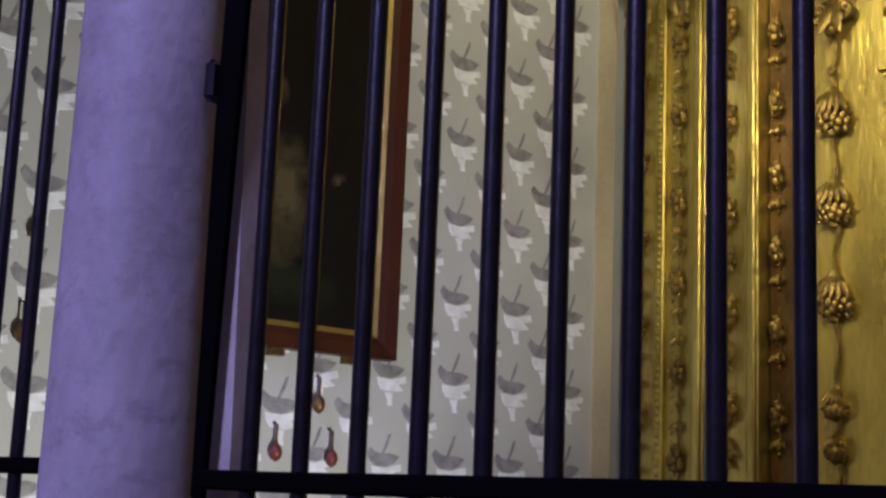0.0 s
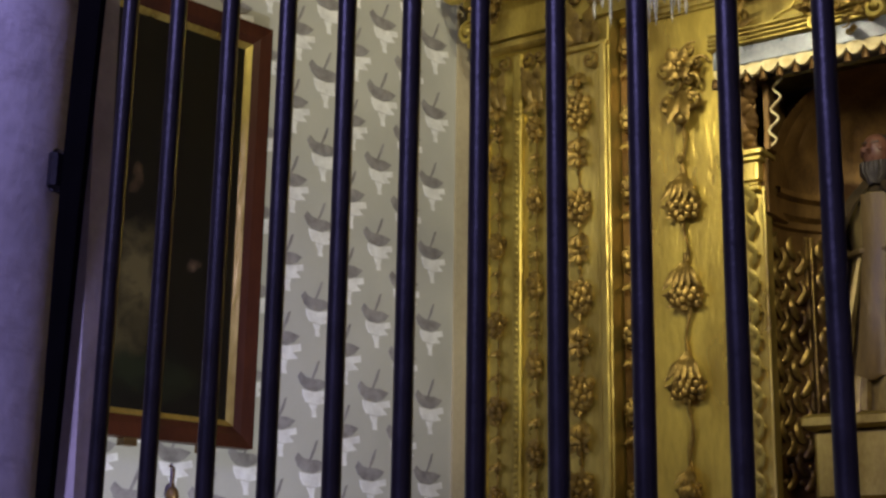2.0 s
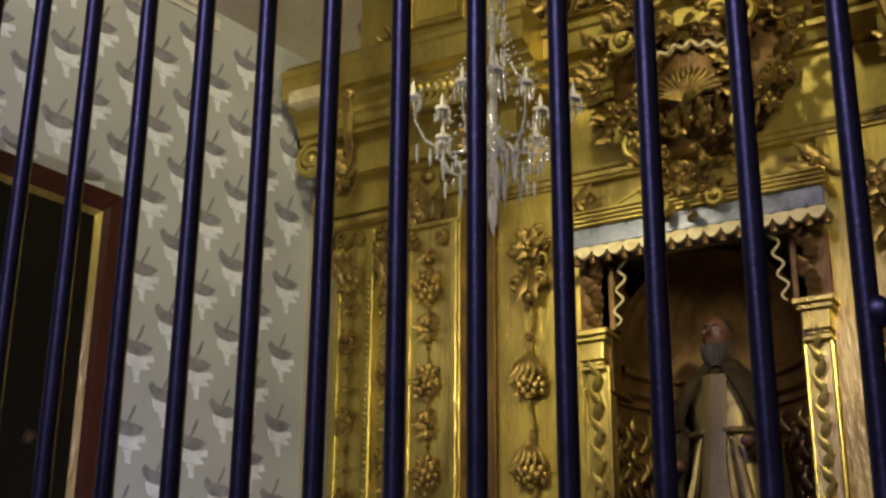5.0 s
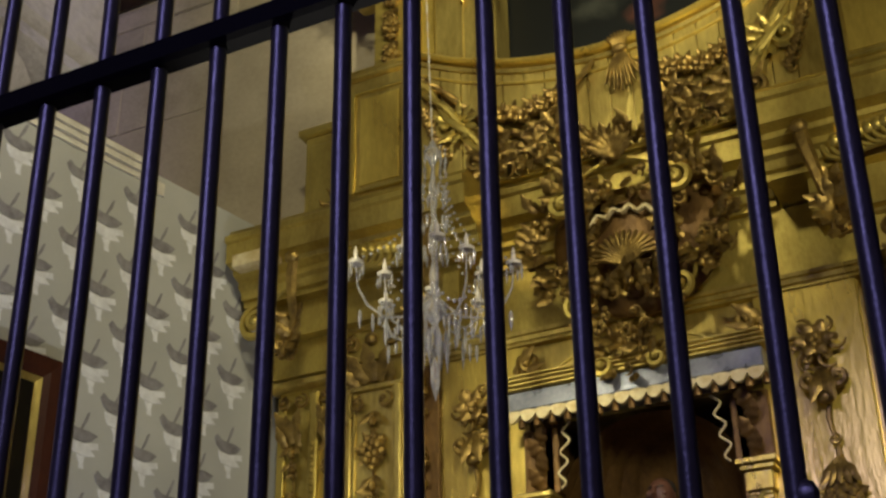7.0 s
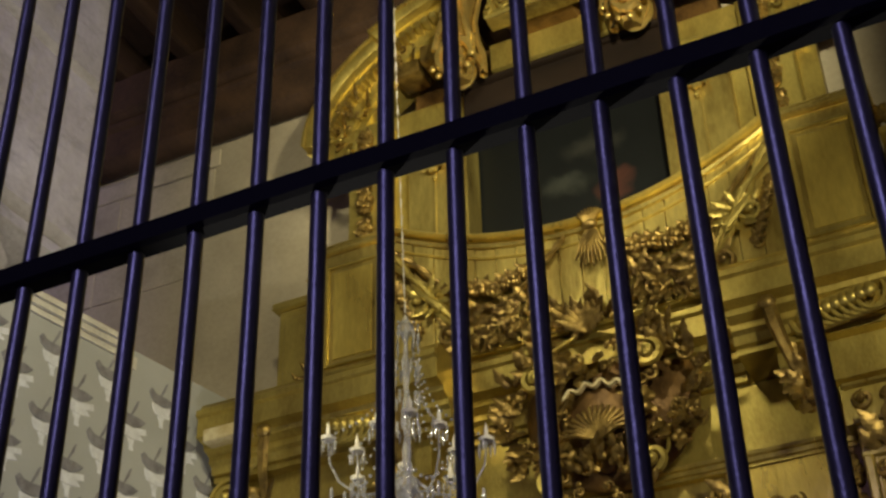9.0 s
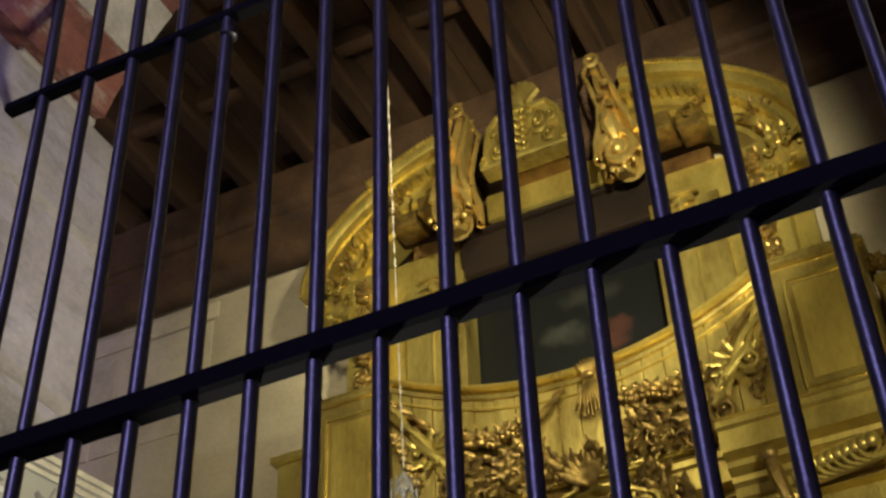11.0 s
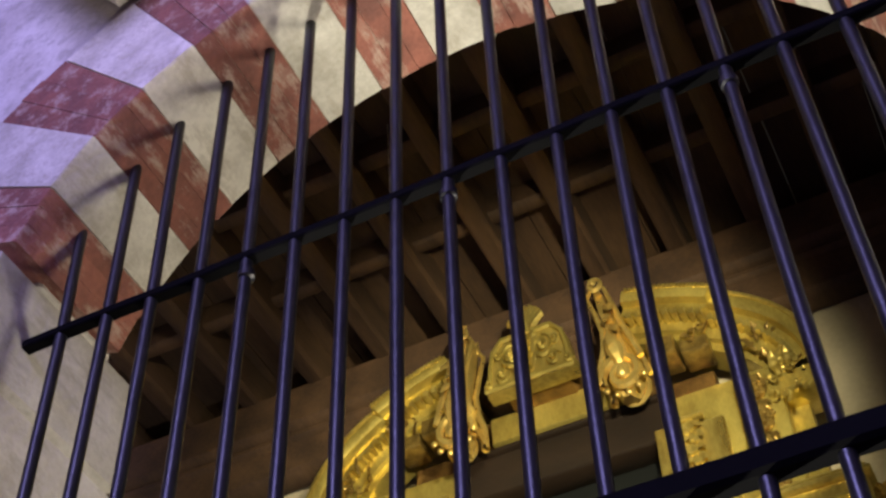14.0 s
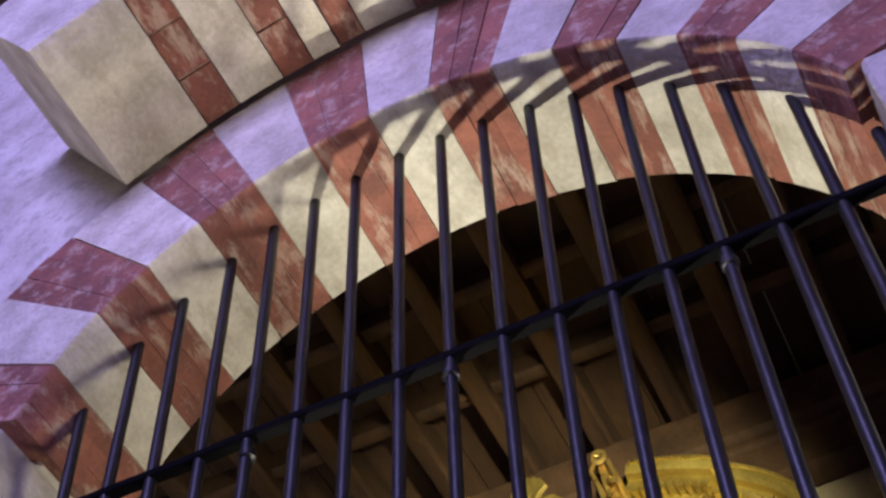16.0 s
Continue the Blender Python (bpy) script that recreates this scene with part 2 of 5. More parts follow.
class Mesh:
    """Plain vertex and face lists with the shapes that this place needs."""

    def __init__(self):
        self.v, self.f, self.k, self.mi = [], [], [], 0

    def add(self, verts, faces):
        o = len(self.v)
        self.v += [tuple(p) for p in verts]
        self.f += [tuple(i + o for i in f) for f in faces]
        self.k += [self.mi] * len(faces)
        return self

    def box(self, x0, x1, y0, y1, z0, z1, bev=0.0):
        if bev <= 0:
            vs = [(x, y, z) for z in (z0, z1) for y in (y0, y1) for x in (x0, x1)]
            return self.add(vs, [(0, 2, 3, 1), (4, 5, 7, 6), (0, 1, 5, 4), (2, 6, 7, 3), (0, 4, 6, 2), (1, 3, 7, 5)])
        bev = min(bev, abs(x1 - x0) * 0.45, abs(y1 - y0) * 0.45, abs(z1 - z0) * 0.45)
        rings = []
        for z, d in ((z0, bev), (z0 + bev, 0), (z1 - bev, 0), (z1, bev)):
            a, b, c, e = x0 + d, x1 - d, y0 + d, y1 - d
            h = bev * 0.7
            rings.append([(a + h, c, z), (b - h, c, z), (b, c + h, z), (b, e - h, z), (b - h, e, z), (a + h, e, z), (a, e - h, z), (a, c + h, z)])
        return self.rings(rings)

    def rings(self, rings, caps=True, closed=False):
        n = len(rings[0])
        vs = [p for r in rings for p in r]
        fs = []
        for i in range(len(rings) - 1):
            for j in range(n):
                fs.append((i * n + j, i * n + (j + 1) % n, (i + 1) * n + (j + 1) % n, (i + 1) * n + j))
        if caps:
            fs.append(tuple(range(n - 1, -1, -1)))
            fs.append(tuple((len(rings) - 1) * n + j for j in range(n)))
        return self.add(vs, fs)

    def sweep(self, pts, wide, thick, normal=(0, -1, 0), n=6):
        """A tapering stroke along pts: half width and half thickness at each point, facing normal."""
        pts = [Vector(p) for p in pts]
        nn = Vector(normal)
        rings = []
        for i, p in enumerate(pts):
            t = (pts[min(i + 1, len(pts) - 1)] - pts[max(i - 1, 0)]).normalized()
            side = t.cross(nn)
            if side.length < 1e-5:
                side = t.cross(Vector((1, 0, 0.01)))
            side.normalize()
            up = side.cross(t).normalized()
            w = wide[i] if hasattr(wide, "__len__") else wide
            h = thick[i] if hasattr(thick, "__len__") else thick
            rings.append([p + side * (w * math.cos(a)) + up * (h * math.sin(a)) for a in [2 * math.pi * j / n for j in range(n)]])
        return self.rings(rings)

    def tube(self, pts, r, n=8):
        return self.sweep(pts, r, r, (0.02, -1, 0.01), n)

    def rod(self, x, y, z0, z1, r, n=10):
        return self.rings([[(x + r * math.cos(2 * math.pi * j / n), y + r * math.sin(2 * math.pi * j / n), z) for j in range(n)] for z in (z0, z1)])

    def lathe(self, prof, x, y, n=16, fold=0.0, k=8, sy=1.0):
        """prof: radius and height. fold: how far the outline waves in and out, k times round."""
        rings = []
        for r, z in prof:
            rings.append([(x + r * (1 + fold * math.cos(k * a)) * math.cos(a), y + sy * r * (1 + fold * math.cos(k * a)) * math.sin(a), z)
                          for a in [2 * math.pi * j / n for j in range(n)]])
        return self.rings(rings)

    def ball(self, c, r, s=(1, 1, 1), n=8, m=5):
        prof = [(max(1e-4, math.sin(math.pi * i / m)), -math.cos(math.pi * i / m)) for i in range(m + 1)]
        rings = [[(c[0] + s[0] * r * q * math.cos(2 * math.pi * j / n), c[1] + s[1] * r * q * math.sin(2 * math.pi * j / n), c[2] + s[2] * r * h)
                  for j in range(n)] for q, h in prof]
        return self.rings(rings)

    def moulding(self, prof, x0, x1):
        """A profile of (y, z) run along x, closed at both ends."""
        rings = [[(x, y, z) for y, z in prof] for x in (x0, x1)]
        return self.rings(rings)

    def leaf(self, base, tip, width, curl=0.04, lobes=3, lift=0.03, thick=0.010, bend=0.0):
        """An acanthus leaf from base to tip, lobed, its tip curled forward (towards -y)."""
        a, b = Vector(base), Vector(tip)
        d = b - a
        side = Vector((d.z, 0, -d.x))
        n = 4 * lobes
        pts, ws, ts = [], [], []
        for i in range(n + 1):
            t = i / n
            p = a + d * t + side * (bend * math.sin(math.pi * t)) + Vector((0, -lift * math.sin(math.pi * t * 0.8) - curl * t ** 3, 0))
            env = math.sin(math.pi * min(1, 0.16 + t * 0.84)) ** 0.7
            lob = 0.68 + 0.32 * abs(math.cos(math.pi * t * lobes))
            pts.append(p)
            ws.append(max(0.002, width * env * lob))
            ts.append(max(0.002, thick * (1.2 - t) * (0.75 + 0.5 * abs(math.cos(math.pi * t * lobes)))))
        return self.sweep(pts, ws, ts, (0, -1, 0), 6)

    def scroll(self, c, r, start, turns, wide, hand=1, thick=None, lead=None, rise=0.03):
        """A volute that winds in to c from radius r; lead: points that run into its outer end."""
        pts, n = [], int(14 * turns)
        for i in range(n + 1):
            t = i / n
            rr = r * (1 - 0.86 * t ** 0.85)
            a = radians(start) + hand * 2 * math.pi * turns * t
            pts.append((c[0] + rr * math.cos(a), c[1] - rise * t, c[2] + rr * math.sin(a)))
        pts = list(lead or []) + pts
        m = len(pts)
        ws = [wide * (0.35 + 0.65 * min(1, i / max(1, m * 0.25))) * (1 - 0.5 * i / m) for i in range(m)]
        self.sweep(pts, ws, [w * 1.1 for w in ws] if thick is None else thick, (0, -1, 0), 6)
        return self.ball((c[0], c[1] - rise - 0.004, c[2]), r * 0.26, (1, 0.8, 1), 8, 5)

    def mirror(self, xa):
        m = Mesh()
        m.v = [(2 * xa - x, y, z) for x, y, z in self.v]
        m.f = [tuple(reversed(f)) for f in self.f]
        m.k = list(self.k)
        return m

    def join(self, other):
        o = len(self.v)
        self.v += other.v
        self.f += [tuple(i + o for i in f) for f in other.f]
        self.k += other.k
        return self


def thing(name, at, label, category, group="", kind=""):
    ob = new(name)
    ob.location = at
    ob.empty_display_size = 0.1
    return tagged(ob, label, category, group, kind)


def origin(ob):
    p = Vector((0, 0, 0))
    while ob:
        p, ob = p + ob.location, ob.parent
    return p


def part(name, mesh, material, parent=None, label="", smooth=True, angle=40):
    """Links a Mesh as one object; its points are in the world."""
    off = origin(parent) if parent else Vector((0, 0, 0))
    me = bpy.data.meshes.new(name)
    me.from_pydata([(x - off.x, y - off.y, z - off.z) for x, y, z in mesh.v], [], mesh.f)
    for m in (material if isinstance(material, (list, tuple)) else [material]):
        me.materials.append(m)
    me.polygons.foreach_set("material_index", mesh.k)
    bm = bmesh.new()
    bm.from_mesh(me)
    bmesh.ops.recalc_face_normals(bm, faces=bm.faces)
    bm.to_mesh(me)
    bm.free()
    if smooth:
        me.polygons.foreach_set("use_smooth", [True] * len(me.polygons))
        me.set_sharp_from_angle(angle=radians(angle))
    ob = new(name, me)
    if parent:
        ob.parent = parent
    if label:
        ob["label"] = label
    return ob


def single(name, mesh, material, label, category, kind="", group="", smooth=True):
    return tagged(part(name, mesh, material, None, "", smooth), label, category, group, kind)


def rnd(a, b):
    return random.uniform(a, b)


# ---- setting: chapel shell ----
S = 0.125
single("floor", Mesh().box(-7, 5, -9, 4.5, -0.2, 0.0), FLOOR, "dark polished marble floor of the chapel and nave", "floor", "structure")
wall = single("wall_back", Mesh().box(-7, -1.56, 4.25, 4.6, 0, 8.6).box(-0.44, 5, 4.25, 4.6, 0, 8.6).box(-1.56, -0.44, 4.25, 4.6, 4.0, 8.6).box(-1.56, -0.44, 4.25, 4.6, 0, 1.95).box(-1.6, -0.4, 4.6, 4.7, 1.9, 4.1), PLASTER, "old yellowed plaster wall behind the altarpiece", "wall", "structure")
# large faint stone courses on the back wall, beside the altarpiece top
blocks = Mesh()
z = 5.2
while z < 7.3:
    h = rnd(0.34, 0.46)
    x = -6.8 + rnd(0, 0.5)
    while x < 4.6:
        w = rnd(0.55, 0.95)
        if x > 0.6 or (x + w < -2.9 and z > 6.3):
            blocks.box(x + 0.006, x + w - 0.006, 4.244 - rnd(0, 0.004), 4.26, z + 0.005, min(z + h, 7.44) - 0.005, 0.008)
        x += w
    z += h
part("stone_courses", blocks, mat("wall_stone", (0.54, 0.47, 0.33), (0.36, 0.31, 0.21), 0.88, 0, 3, 40, 0.5, vary=0.12, island=True), wall)["kind"] = "stuff"
single("wall_left", Mesh().box(-7.2, -6.9, -9, 4.5, 0, 8.6), PLASTER, "dim plaster wall closing the chapel side", "wall", "structure")
single("wall_right", Mesh().box(4.8, 5.1, -9, 4.5, 0, 8.6), PLASTER, "dim plaster wall closing the far side", "wall", "structure")
single("wall_nave", Mesh().box(-7.2, 5.1, -9.3, -9.0, 0, 8.6), NAVE, "shadowed stone wall of the nave", "wall", "structure")
single("ceiling_nave", Mesh().box(-7.2, 5.1, -9.3, -0.9, 8.6, 8.8), NAVE, "shadowed nave ceiling", "ceiling", "structure")

# timber ceiling of the chapel: boards, joists, wall plate
ceil = Mesh()
for i in range(40):
    x = -6.9 + 0.3 * i
    ceil.box(x, x + 0.292, -0.9, 4.5, 8.32 + rnd(0, 0.01), 8.38)
for i in range(23):
    x = -6.7 + 0.5 * i
    ceil.box(x, x + 0.13, -0.9, 4.25, 8.06, 8.33, 0.02)
for y in (0.45, 1.15, 1.85, 2.55, 3.25):
    ceil.box(-6.9, 4.8, y, y + 0.10, 8.15, 8.33, 0.015)
ceil.box(-6.9, 4.8, 3.95, 4.25, 7.76, 8.10, 0.03)
ceil.box(-6.9, 4.8, 4.05, 4.252, 7.46, 7.77, 0.03)
ceil.box(-6.9, 4.8, 4.01, 4.25, 7.70, 7.765, 0.02)
single("ceiling", ceil, WOOD, "dark timber ceiling with joists and cross beams", "ceiling", "structure")

# ---- left wall hung with patterned cloth ----
U, N = Vector((-0.1733, -0.9849, 0)), Vector((0.9849, -0.1733, 0))
WO = Vector((-3.0, 4.0, 0))


def on_wall(u, z, d=0.0):
    p = WO + U * u + N * d
    return (p.x, p.y, z)


def wall_box(m, u0, u1, z0, z1, d0, d1):
    vs = [on_wall(u, z, d) for z in (z0, z1) for d in (d0, d1) for u in (u0, u1)]
    return m.add(vs, [(0, 2, 3, 1), (4, 5, 7, 6), (0, 1, 5, 4), (2, 6, 7, 3), (0, 4, 6, 2), (1, 3, 7, 5)])


hung = single("wall_west", wall_box(Mesh(), -0.25, 4.6, 0, 5.28, -0.2, 0), WALLCLOTH,
              "side wall covered with pale patterned cloth", "wall", "structure", smooth=False)
greys, whites = Mesh(), Mesh()


def flat(m, poly, u, z, s, d):
    # an outline pressed out of the wall by d, with its rim
    pts = [on_wall(u - px * s, z + pz * s, d) for px, pz in poly]
    low = [on_wall(u - px * s * 1.03, z + pz * s * 1.03, 0.0005) for px, pz in poly]
    n = len(poly)
    m.add(pts + low, [tuple(range(n))] + [(i, i + n, (i + 1) % n + n, (i + 1) % n) for i in range(n)])


BOWL = [(-0.075, 0.012), (-0.06, 0.034), (-0.035, 0.016), (0.0, 0.012), (0.035, 0.014), (0.08, 0.004), (0.055, -0.022), (0.02, -0.036), (-0.03, -0.034), (-0.06, -0.016)]
STEM = [(-0.006, 0.012), (0.004, 0.012), (0.024, 0.05), (0.034, 0.088), (0.022, 0.082), (0.010, 0.052)]
TIER = [(-0.05, -0.036), (0.01, -0.042), (0.085, -0.024), (0.09, -0.048), (0.05, -0.058), (0.075, -0.078), (0.03, -0.088), (-0.03, -0.082), (-0.045, -0.06)]
TAIL = [(-0.012, -0.090), (0.028, -0.092), (0.024, -0.118), (0.028, -0.138), (0.004, -0.138), (0.002, -0.115)]
for c in range(-1, 27):
    for r in range(-1, 16):
        u = 0.262 + 0.1752 * c + rnd(-0.006, 0.006)
        z = 0.75 + 0.36 * r + (0.18 if c % 2 else 0.0) + 0.02 + rnd(-0.006, 0.006)
        if not (0.13 < u < 4.5 and 0.3 < z < 5.12):
            continue
        s = rnd(1.08, 1.22)
        flat(greys, BOWL, u, z, s, 0.0030)
        flat(greys, STEM, u, z, s, 0.0022)
        flat(whites, TIER, u, z, s, 0.0026)
        flat(whites, TAIL, u, z, s, 0.0020)
part("grey_motif", greys, MOTIF_GREY, hung, "raised grey bowl-like motifs", False)["kind"] = "stuff"
part("white_motif", whites, MOTIF_WHITE, hung, "raised shiny white leaf motifs", False)["kind"] = "stuff"
# plain border strip at the altarpiece and the white moulding along the top
part("border_strip", wall_box(Mesh(), -0.02, 0.10, 0, 5.26, 0.0, 0.012), PLASTER, hung, smooth=False)
trim = Mesh()
for z0, z1, d in ((5.20, 5.235, 0.012), (5.235, 5.27, 0.03), (5.27, 5.30, 0.045)):
    wall_box(trim, 0.94, 4.6, z0, z1, -0.21, d)
wall_box(trim, 0.80, 0.94, 5.17, 5.24, -0.02, 0.010)
part("trim", trim, WHITE_TRIM, hung, "chipped white moulding", False)

# ---- front arcade: column, capital, pier, arches ----
AX, AZ, R0, R1, YF, YB = 0.07, 4.0, 1.10, 1.575, -0.15, 0.29
STEP = 9.4


def ring_piece(m, a0, a1, r0, r1, y0, y1, zc=AZ, seg=3):
    """A wedge of an arch between two angles from the crown (degrees, to the right)."""
    rings = []
    for i in range(seg + 1):
        a = radians(a0 + (a1 - a0) * i / seg)
        s, c = math.sin(a), math.cos(a)
        rings.append([(AX + r * s, y, zc + r * c) for r, y in ((r0 + 0.006, y0), (r0, y0 + 0.008), (r0, y1 - 0.008), (r0 + 0.006, y1), (r1, y1), (r1, y0))])
    return m.rings(rings)


arch = thing("arch_front", (AX, YF, 4.3), "round arch of alternating white stone and red brick voussoirs", "arch", kind="structure")
core = ring_piece(Mesh(), -66, 66, R0 + 0.004, R1 - 0.012, YF + 0.006, YB - 0.012, seg=40)
part("mortar_core", core, MORTAR, arch)
for k in range(-2, 13):
    a0, a1 = -51.4 + STEP * k, -51.4 + STEP * (k + 1)
    jut = rnd(-0.006, 0.0)
    if k % 2:
        part("stone_voussoir", ring_piece(Mesh(), a0 + 0.10, a1 - 0.10, R0 + jut, R1 + rnd(-0.01, 0.01), YF + rnd(-0.006, 0.004), YB), WHITE_V, arch)
    else:
        for b in range(3):
            w = STEP / 3
            part("brick_voussoir", ring_piece(Mesh(), a0 + w * b + 0.045, a0 + w * (b + 1) - 0.045, R0 + jut + rnd(-0.004, 0.001), R1 + rnd(-0.01, 0.01), YF + rnd(-0.003, 0.002), YB + rnd(-0.008, 0.003), seg=2), RED_V, arch)

# upper arch, standing forward of the lower one, and its pier
up = thing("arch_upper", (AX, -0.7, 5.4), "upper arch of pale stone with narrow red brick bands", "arch", kind="structure")
part("mortar_core", ring_piece(Mesh(), -33.6, 60, 1.625, 2.2, -0.63, -0.155, seg=30), MORTAR, up)
edges = [-34, -23.2, -19.2, -13.6, -9.9, -6.6, -3.6, 2.5, 6, 12, 15.5, 21.5, 25, 31, 34.5, 41, 44.5, 51, 54.5, 60]
for i in range(len(edges) - 1):
    red = i % 2 == 1
    cuts = [-0.65, -0.155] if not red else [-0.65, -0.48, -0.32, -0.155]
    for c in range(len(cuts) - 1):
        part("brick_voussoir" if red else "stone_voussoir",
             ring_piece(Mesh(), edges[i] + 0.08, edges[i + 1] - 0.08, 1.605 + rnd(-0.008, 0.008), 2.2, cuts[c] + 0.003, cuts[c + 1] - 0.003, seg=2), RED_V if red else WHITE_V, up)
pier = thing("pier_left", (-1.5, 0.1, 3.5), "weathered stone pier over the column", "pier", kind="structure")
part("block", Mesh().box(-1.95, -0.985, -0.17, 0.40, 3.52, 3.984, 0.015), STONE, pier)
part("block", Mesh().box(-1.95, -0.99, -0.165, 0.405, 3.996, 4.36, 0.015), STONE, pier)
part("block", Mesh().box(-1.95, -1.0, 0.0, 0.30, 4.366, 4.75, 0.012), STONE, pier)
spand = Mesh()
steps = [radians(-66 + 2.2 * i) for i in range(20)]
for aa, ab in zip(steps, steps[1:]):
    (xa, za), (xb, zb) = [(AX + 1.57 * math.sin(a), AZ + 1.57 * math.cos(a)) for a in (aa, ab)]
    spand.add([(x, y, z) for y in (-0.142, 0.018) for x, z in ((xa, za), (xb, zb), (xb, 7.6), (xa, 7.6))],
              [(0, 1, 2, 3), (7, 6, 5, 4), (0, 4, 5, 1), (3, 2, 6, 7), (0, 3, 7, 4), (1, 5, 6, 2)])
spand.box(-2.6, AX + 1.57 * math.sin(steps[0]), -0.142, 0.018, 4.366, 7.6)
part("spandrel", spand, STONE, pier, "pale spandrel stone beside the arch", False)
pier_r = thing("pier_right", (1.6, 0.1, 3.5), "weathered stone pier over the far column", "pier", kind="structure")
part("block", Mesh().box(1.14, 2.1, -0.17, 0.40, 3.52, 4.36, 0.015), STONE, pier_r)
part("upper_block", Mesh().box(1.45, 2.4, -0.65, -0.16, 5.0, 6.6, 0.02), STONE, pier_r)
# wall over the arch, cut round it
upper = Mesh()
prev = None
for i in range(0, 45):
    a = radians(-66 + 132 * i / 44)
    cur = (AX + 1.56 * math.sin(a), AZ + 1.56 * math.cos(a))
    if prev:
        (xa, za), (xb, zb) = prev, cur
        upper.add([(xa, 0.02, za), (xb, 0.02, zb), (xb, 0.02, 8.6), (xa, 0.02, 8.6), (xa, 0.27, za), (xb, 0.27, zb), (xb, 0.27, 8.6), (xa, 0.27, 8.6)],
                  [(0, 1, 2, 3), (7, 6, 5, 4), (0, 4, 5, 1), (3, 2, 6, 7), (0, 3, 7, 4), (1, 5, 6, 2)])
    prev = cur
upper.box(-2.6, AX + 1.56 * math.sin(radians(-66)), 0.02, 0.27, 4.75, 8.6)
upper.box(AX + 1.56 * math.sin(radians(66)), 5.0, 0.02, 0.27, 4.36, 8.6)
single("wall_front", upper, PLASTER, "plaster wall over the arcade", "wall", "structure", smooth=False)

single("jamb", Mesh().rings([[(-1.17, 0.03, z), (w, 0.03, z), (w, 0.075, z), (-1.17, 0.075, z)] for z, w in ((0.0, -1.045), (1.8, -1.085), (2.75, -1.118), (3.1, -1.13))]), WHITE_TRIM, "pale stone jamb beside the grille", "jamb", "structure")
column = thing("column", (-1.365, 0.0, 0.0), "pale marble column washed in lilac light", "column", kind="structure")
CXX = -1.340
prof = [(0.152, 0.3), (0.151, 0.8), (0.149, 1.6), (0.144, 2.3), (0.142, 2.76)]
part("shaft", Mesh().lathe(prof, CXX, 0.0, 40), COLUMN, column)
part("base", Mesh().lathe([(0.30, 0.0), (0.30, 0.08), (0.29, 0.12), (0.22, 0.16), (0.20, 0.20), (0.215, 0.24), (0.20, 0.29), (0.150, 0.31)], CXX, 0.0, 40), COLUMN, column)
part("astragal", Mesh().lathe([(0.142, 2.76), (0.156, 2.775), (0.163, 2.80), (0.160, 2.83), (0.148, 2.845)], CXX, 0.0, 40), COLUMN, column)
part("capital", Mesh().lathe([(0.148, 2.845), (0.165, 2.92), (0.185, 3.06), (0.25, 3.22), (0.27, 3.26), (0.255, 3.28), (0.29, 3.38), (0.36, 3.45)], CXX, 0.0, 32, 0.03, 8), STONE, column)
part("abacus", Mesh().box(-1.78, -0.99, -0.16, 0.38, 3.45, 3.515, 0.02), STONE, column)
single("jamb", Mesh().box(-1.9, -1.445, 0.30, 0.34, 0, 3.45, 0.006), COLUMN, "narrow pale plaster jamb behind the column", "wall", "structure")
column_r = copy_thing(column, pose(1.50, 0.0, 0.0))

# ---- iron grille ----
grille = thing("iron_grille", (AX, 0, 0), "tall black wrought-iron grille closing the arch", "grille")


def arch_z(x):
    d = R0 * R0 - (x - AX) ** 2
    return AZ + math.sqrt(d) if d > 0 else AZ


LEAN = {-7: -0.034, -6: -0.022, -5: -0.027, -4: -0.012, -3: -0.010, -2: -0.011, -1: -0.009, 3: 0.010, 4: 0.007, 7: -0.008}
for i in range(-8, 10):
    x = i * S
    top = arch_z(x) + 0.02 if i > -8 else 3.53
    b = Mesh()
    r = 0.0145
    n = 10
    zs = [0.06, 0.9, 1.8, 2.7, 3.6, 4.15, top] if top > 4.2 else [0.06, 0.9, 1.8, 2.7, top]
    wob = [(rnd(-0.0015, 0.0015), rnd(-0.002, 0.002)) for _ in zs]
    if top > 4.2:
        wob[-1] = (LEAN.get(i, 0.0), 0.0)
        wob[-2] = (LEAN.get(i, 0.0) * 0.35, 0.0)
    b.rings([[(x + wx + r * math.cos(2 * math.pi * j / n), wy + r * math.sin(2 * math.pi * j / n), zz) for j in range(n)] for zz, (wx, wy) in zip(zs, wob)])
    bar = part("bar", b, IRON, grille)
    if i == 4:
        part("knob", Mesh().ball((x + 0.012, -0.004, 2.21), 0.016, (1, 0.8, 1.3)), IRON, bar)
    if i in (1, -3, 6):
        part("collar", Mesh().lathe([(0.013, 4.08), (0.020, 4.085), (0.020, 4.105), (0.013, 4.11)], x, 0, 10), IRON, bar)


def rail(z, hh, dd, x0, x1, bend=0.004):
    m = Mesh()
    n = 14
    rings = []
    for i in range(n + 1):
        x = x0 + (x1 - x0) * i / n
        dz = rnd(-bend, bend)
        c = hh * 0.3
        rings.append([(x, y, z + dz + h) for y, h in ((-dd, -hh + c), (-dd + c, -hh), (dd - c, -hh), (dd, -hh + c), (dd, hh - c), (dd - c, hh), (-dd + c, hh), (-dd, hh - c))])
    return m.rings(rings)


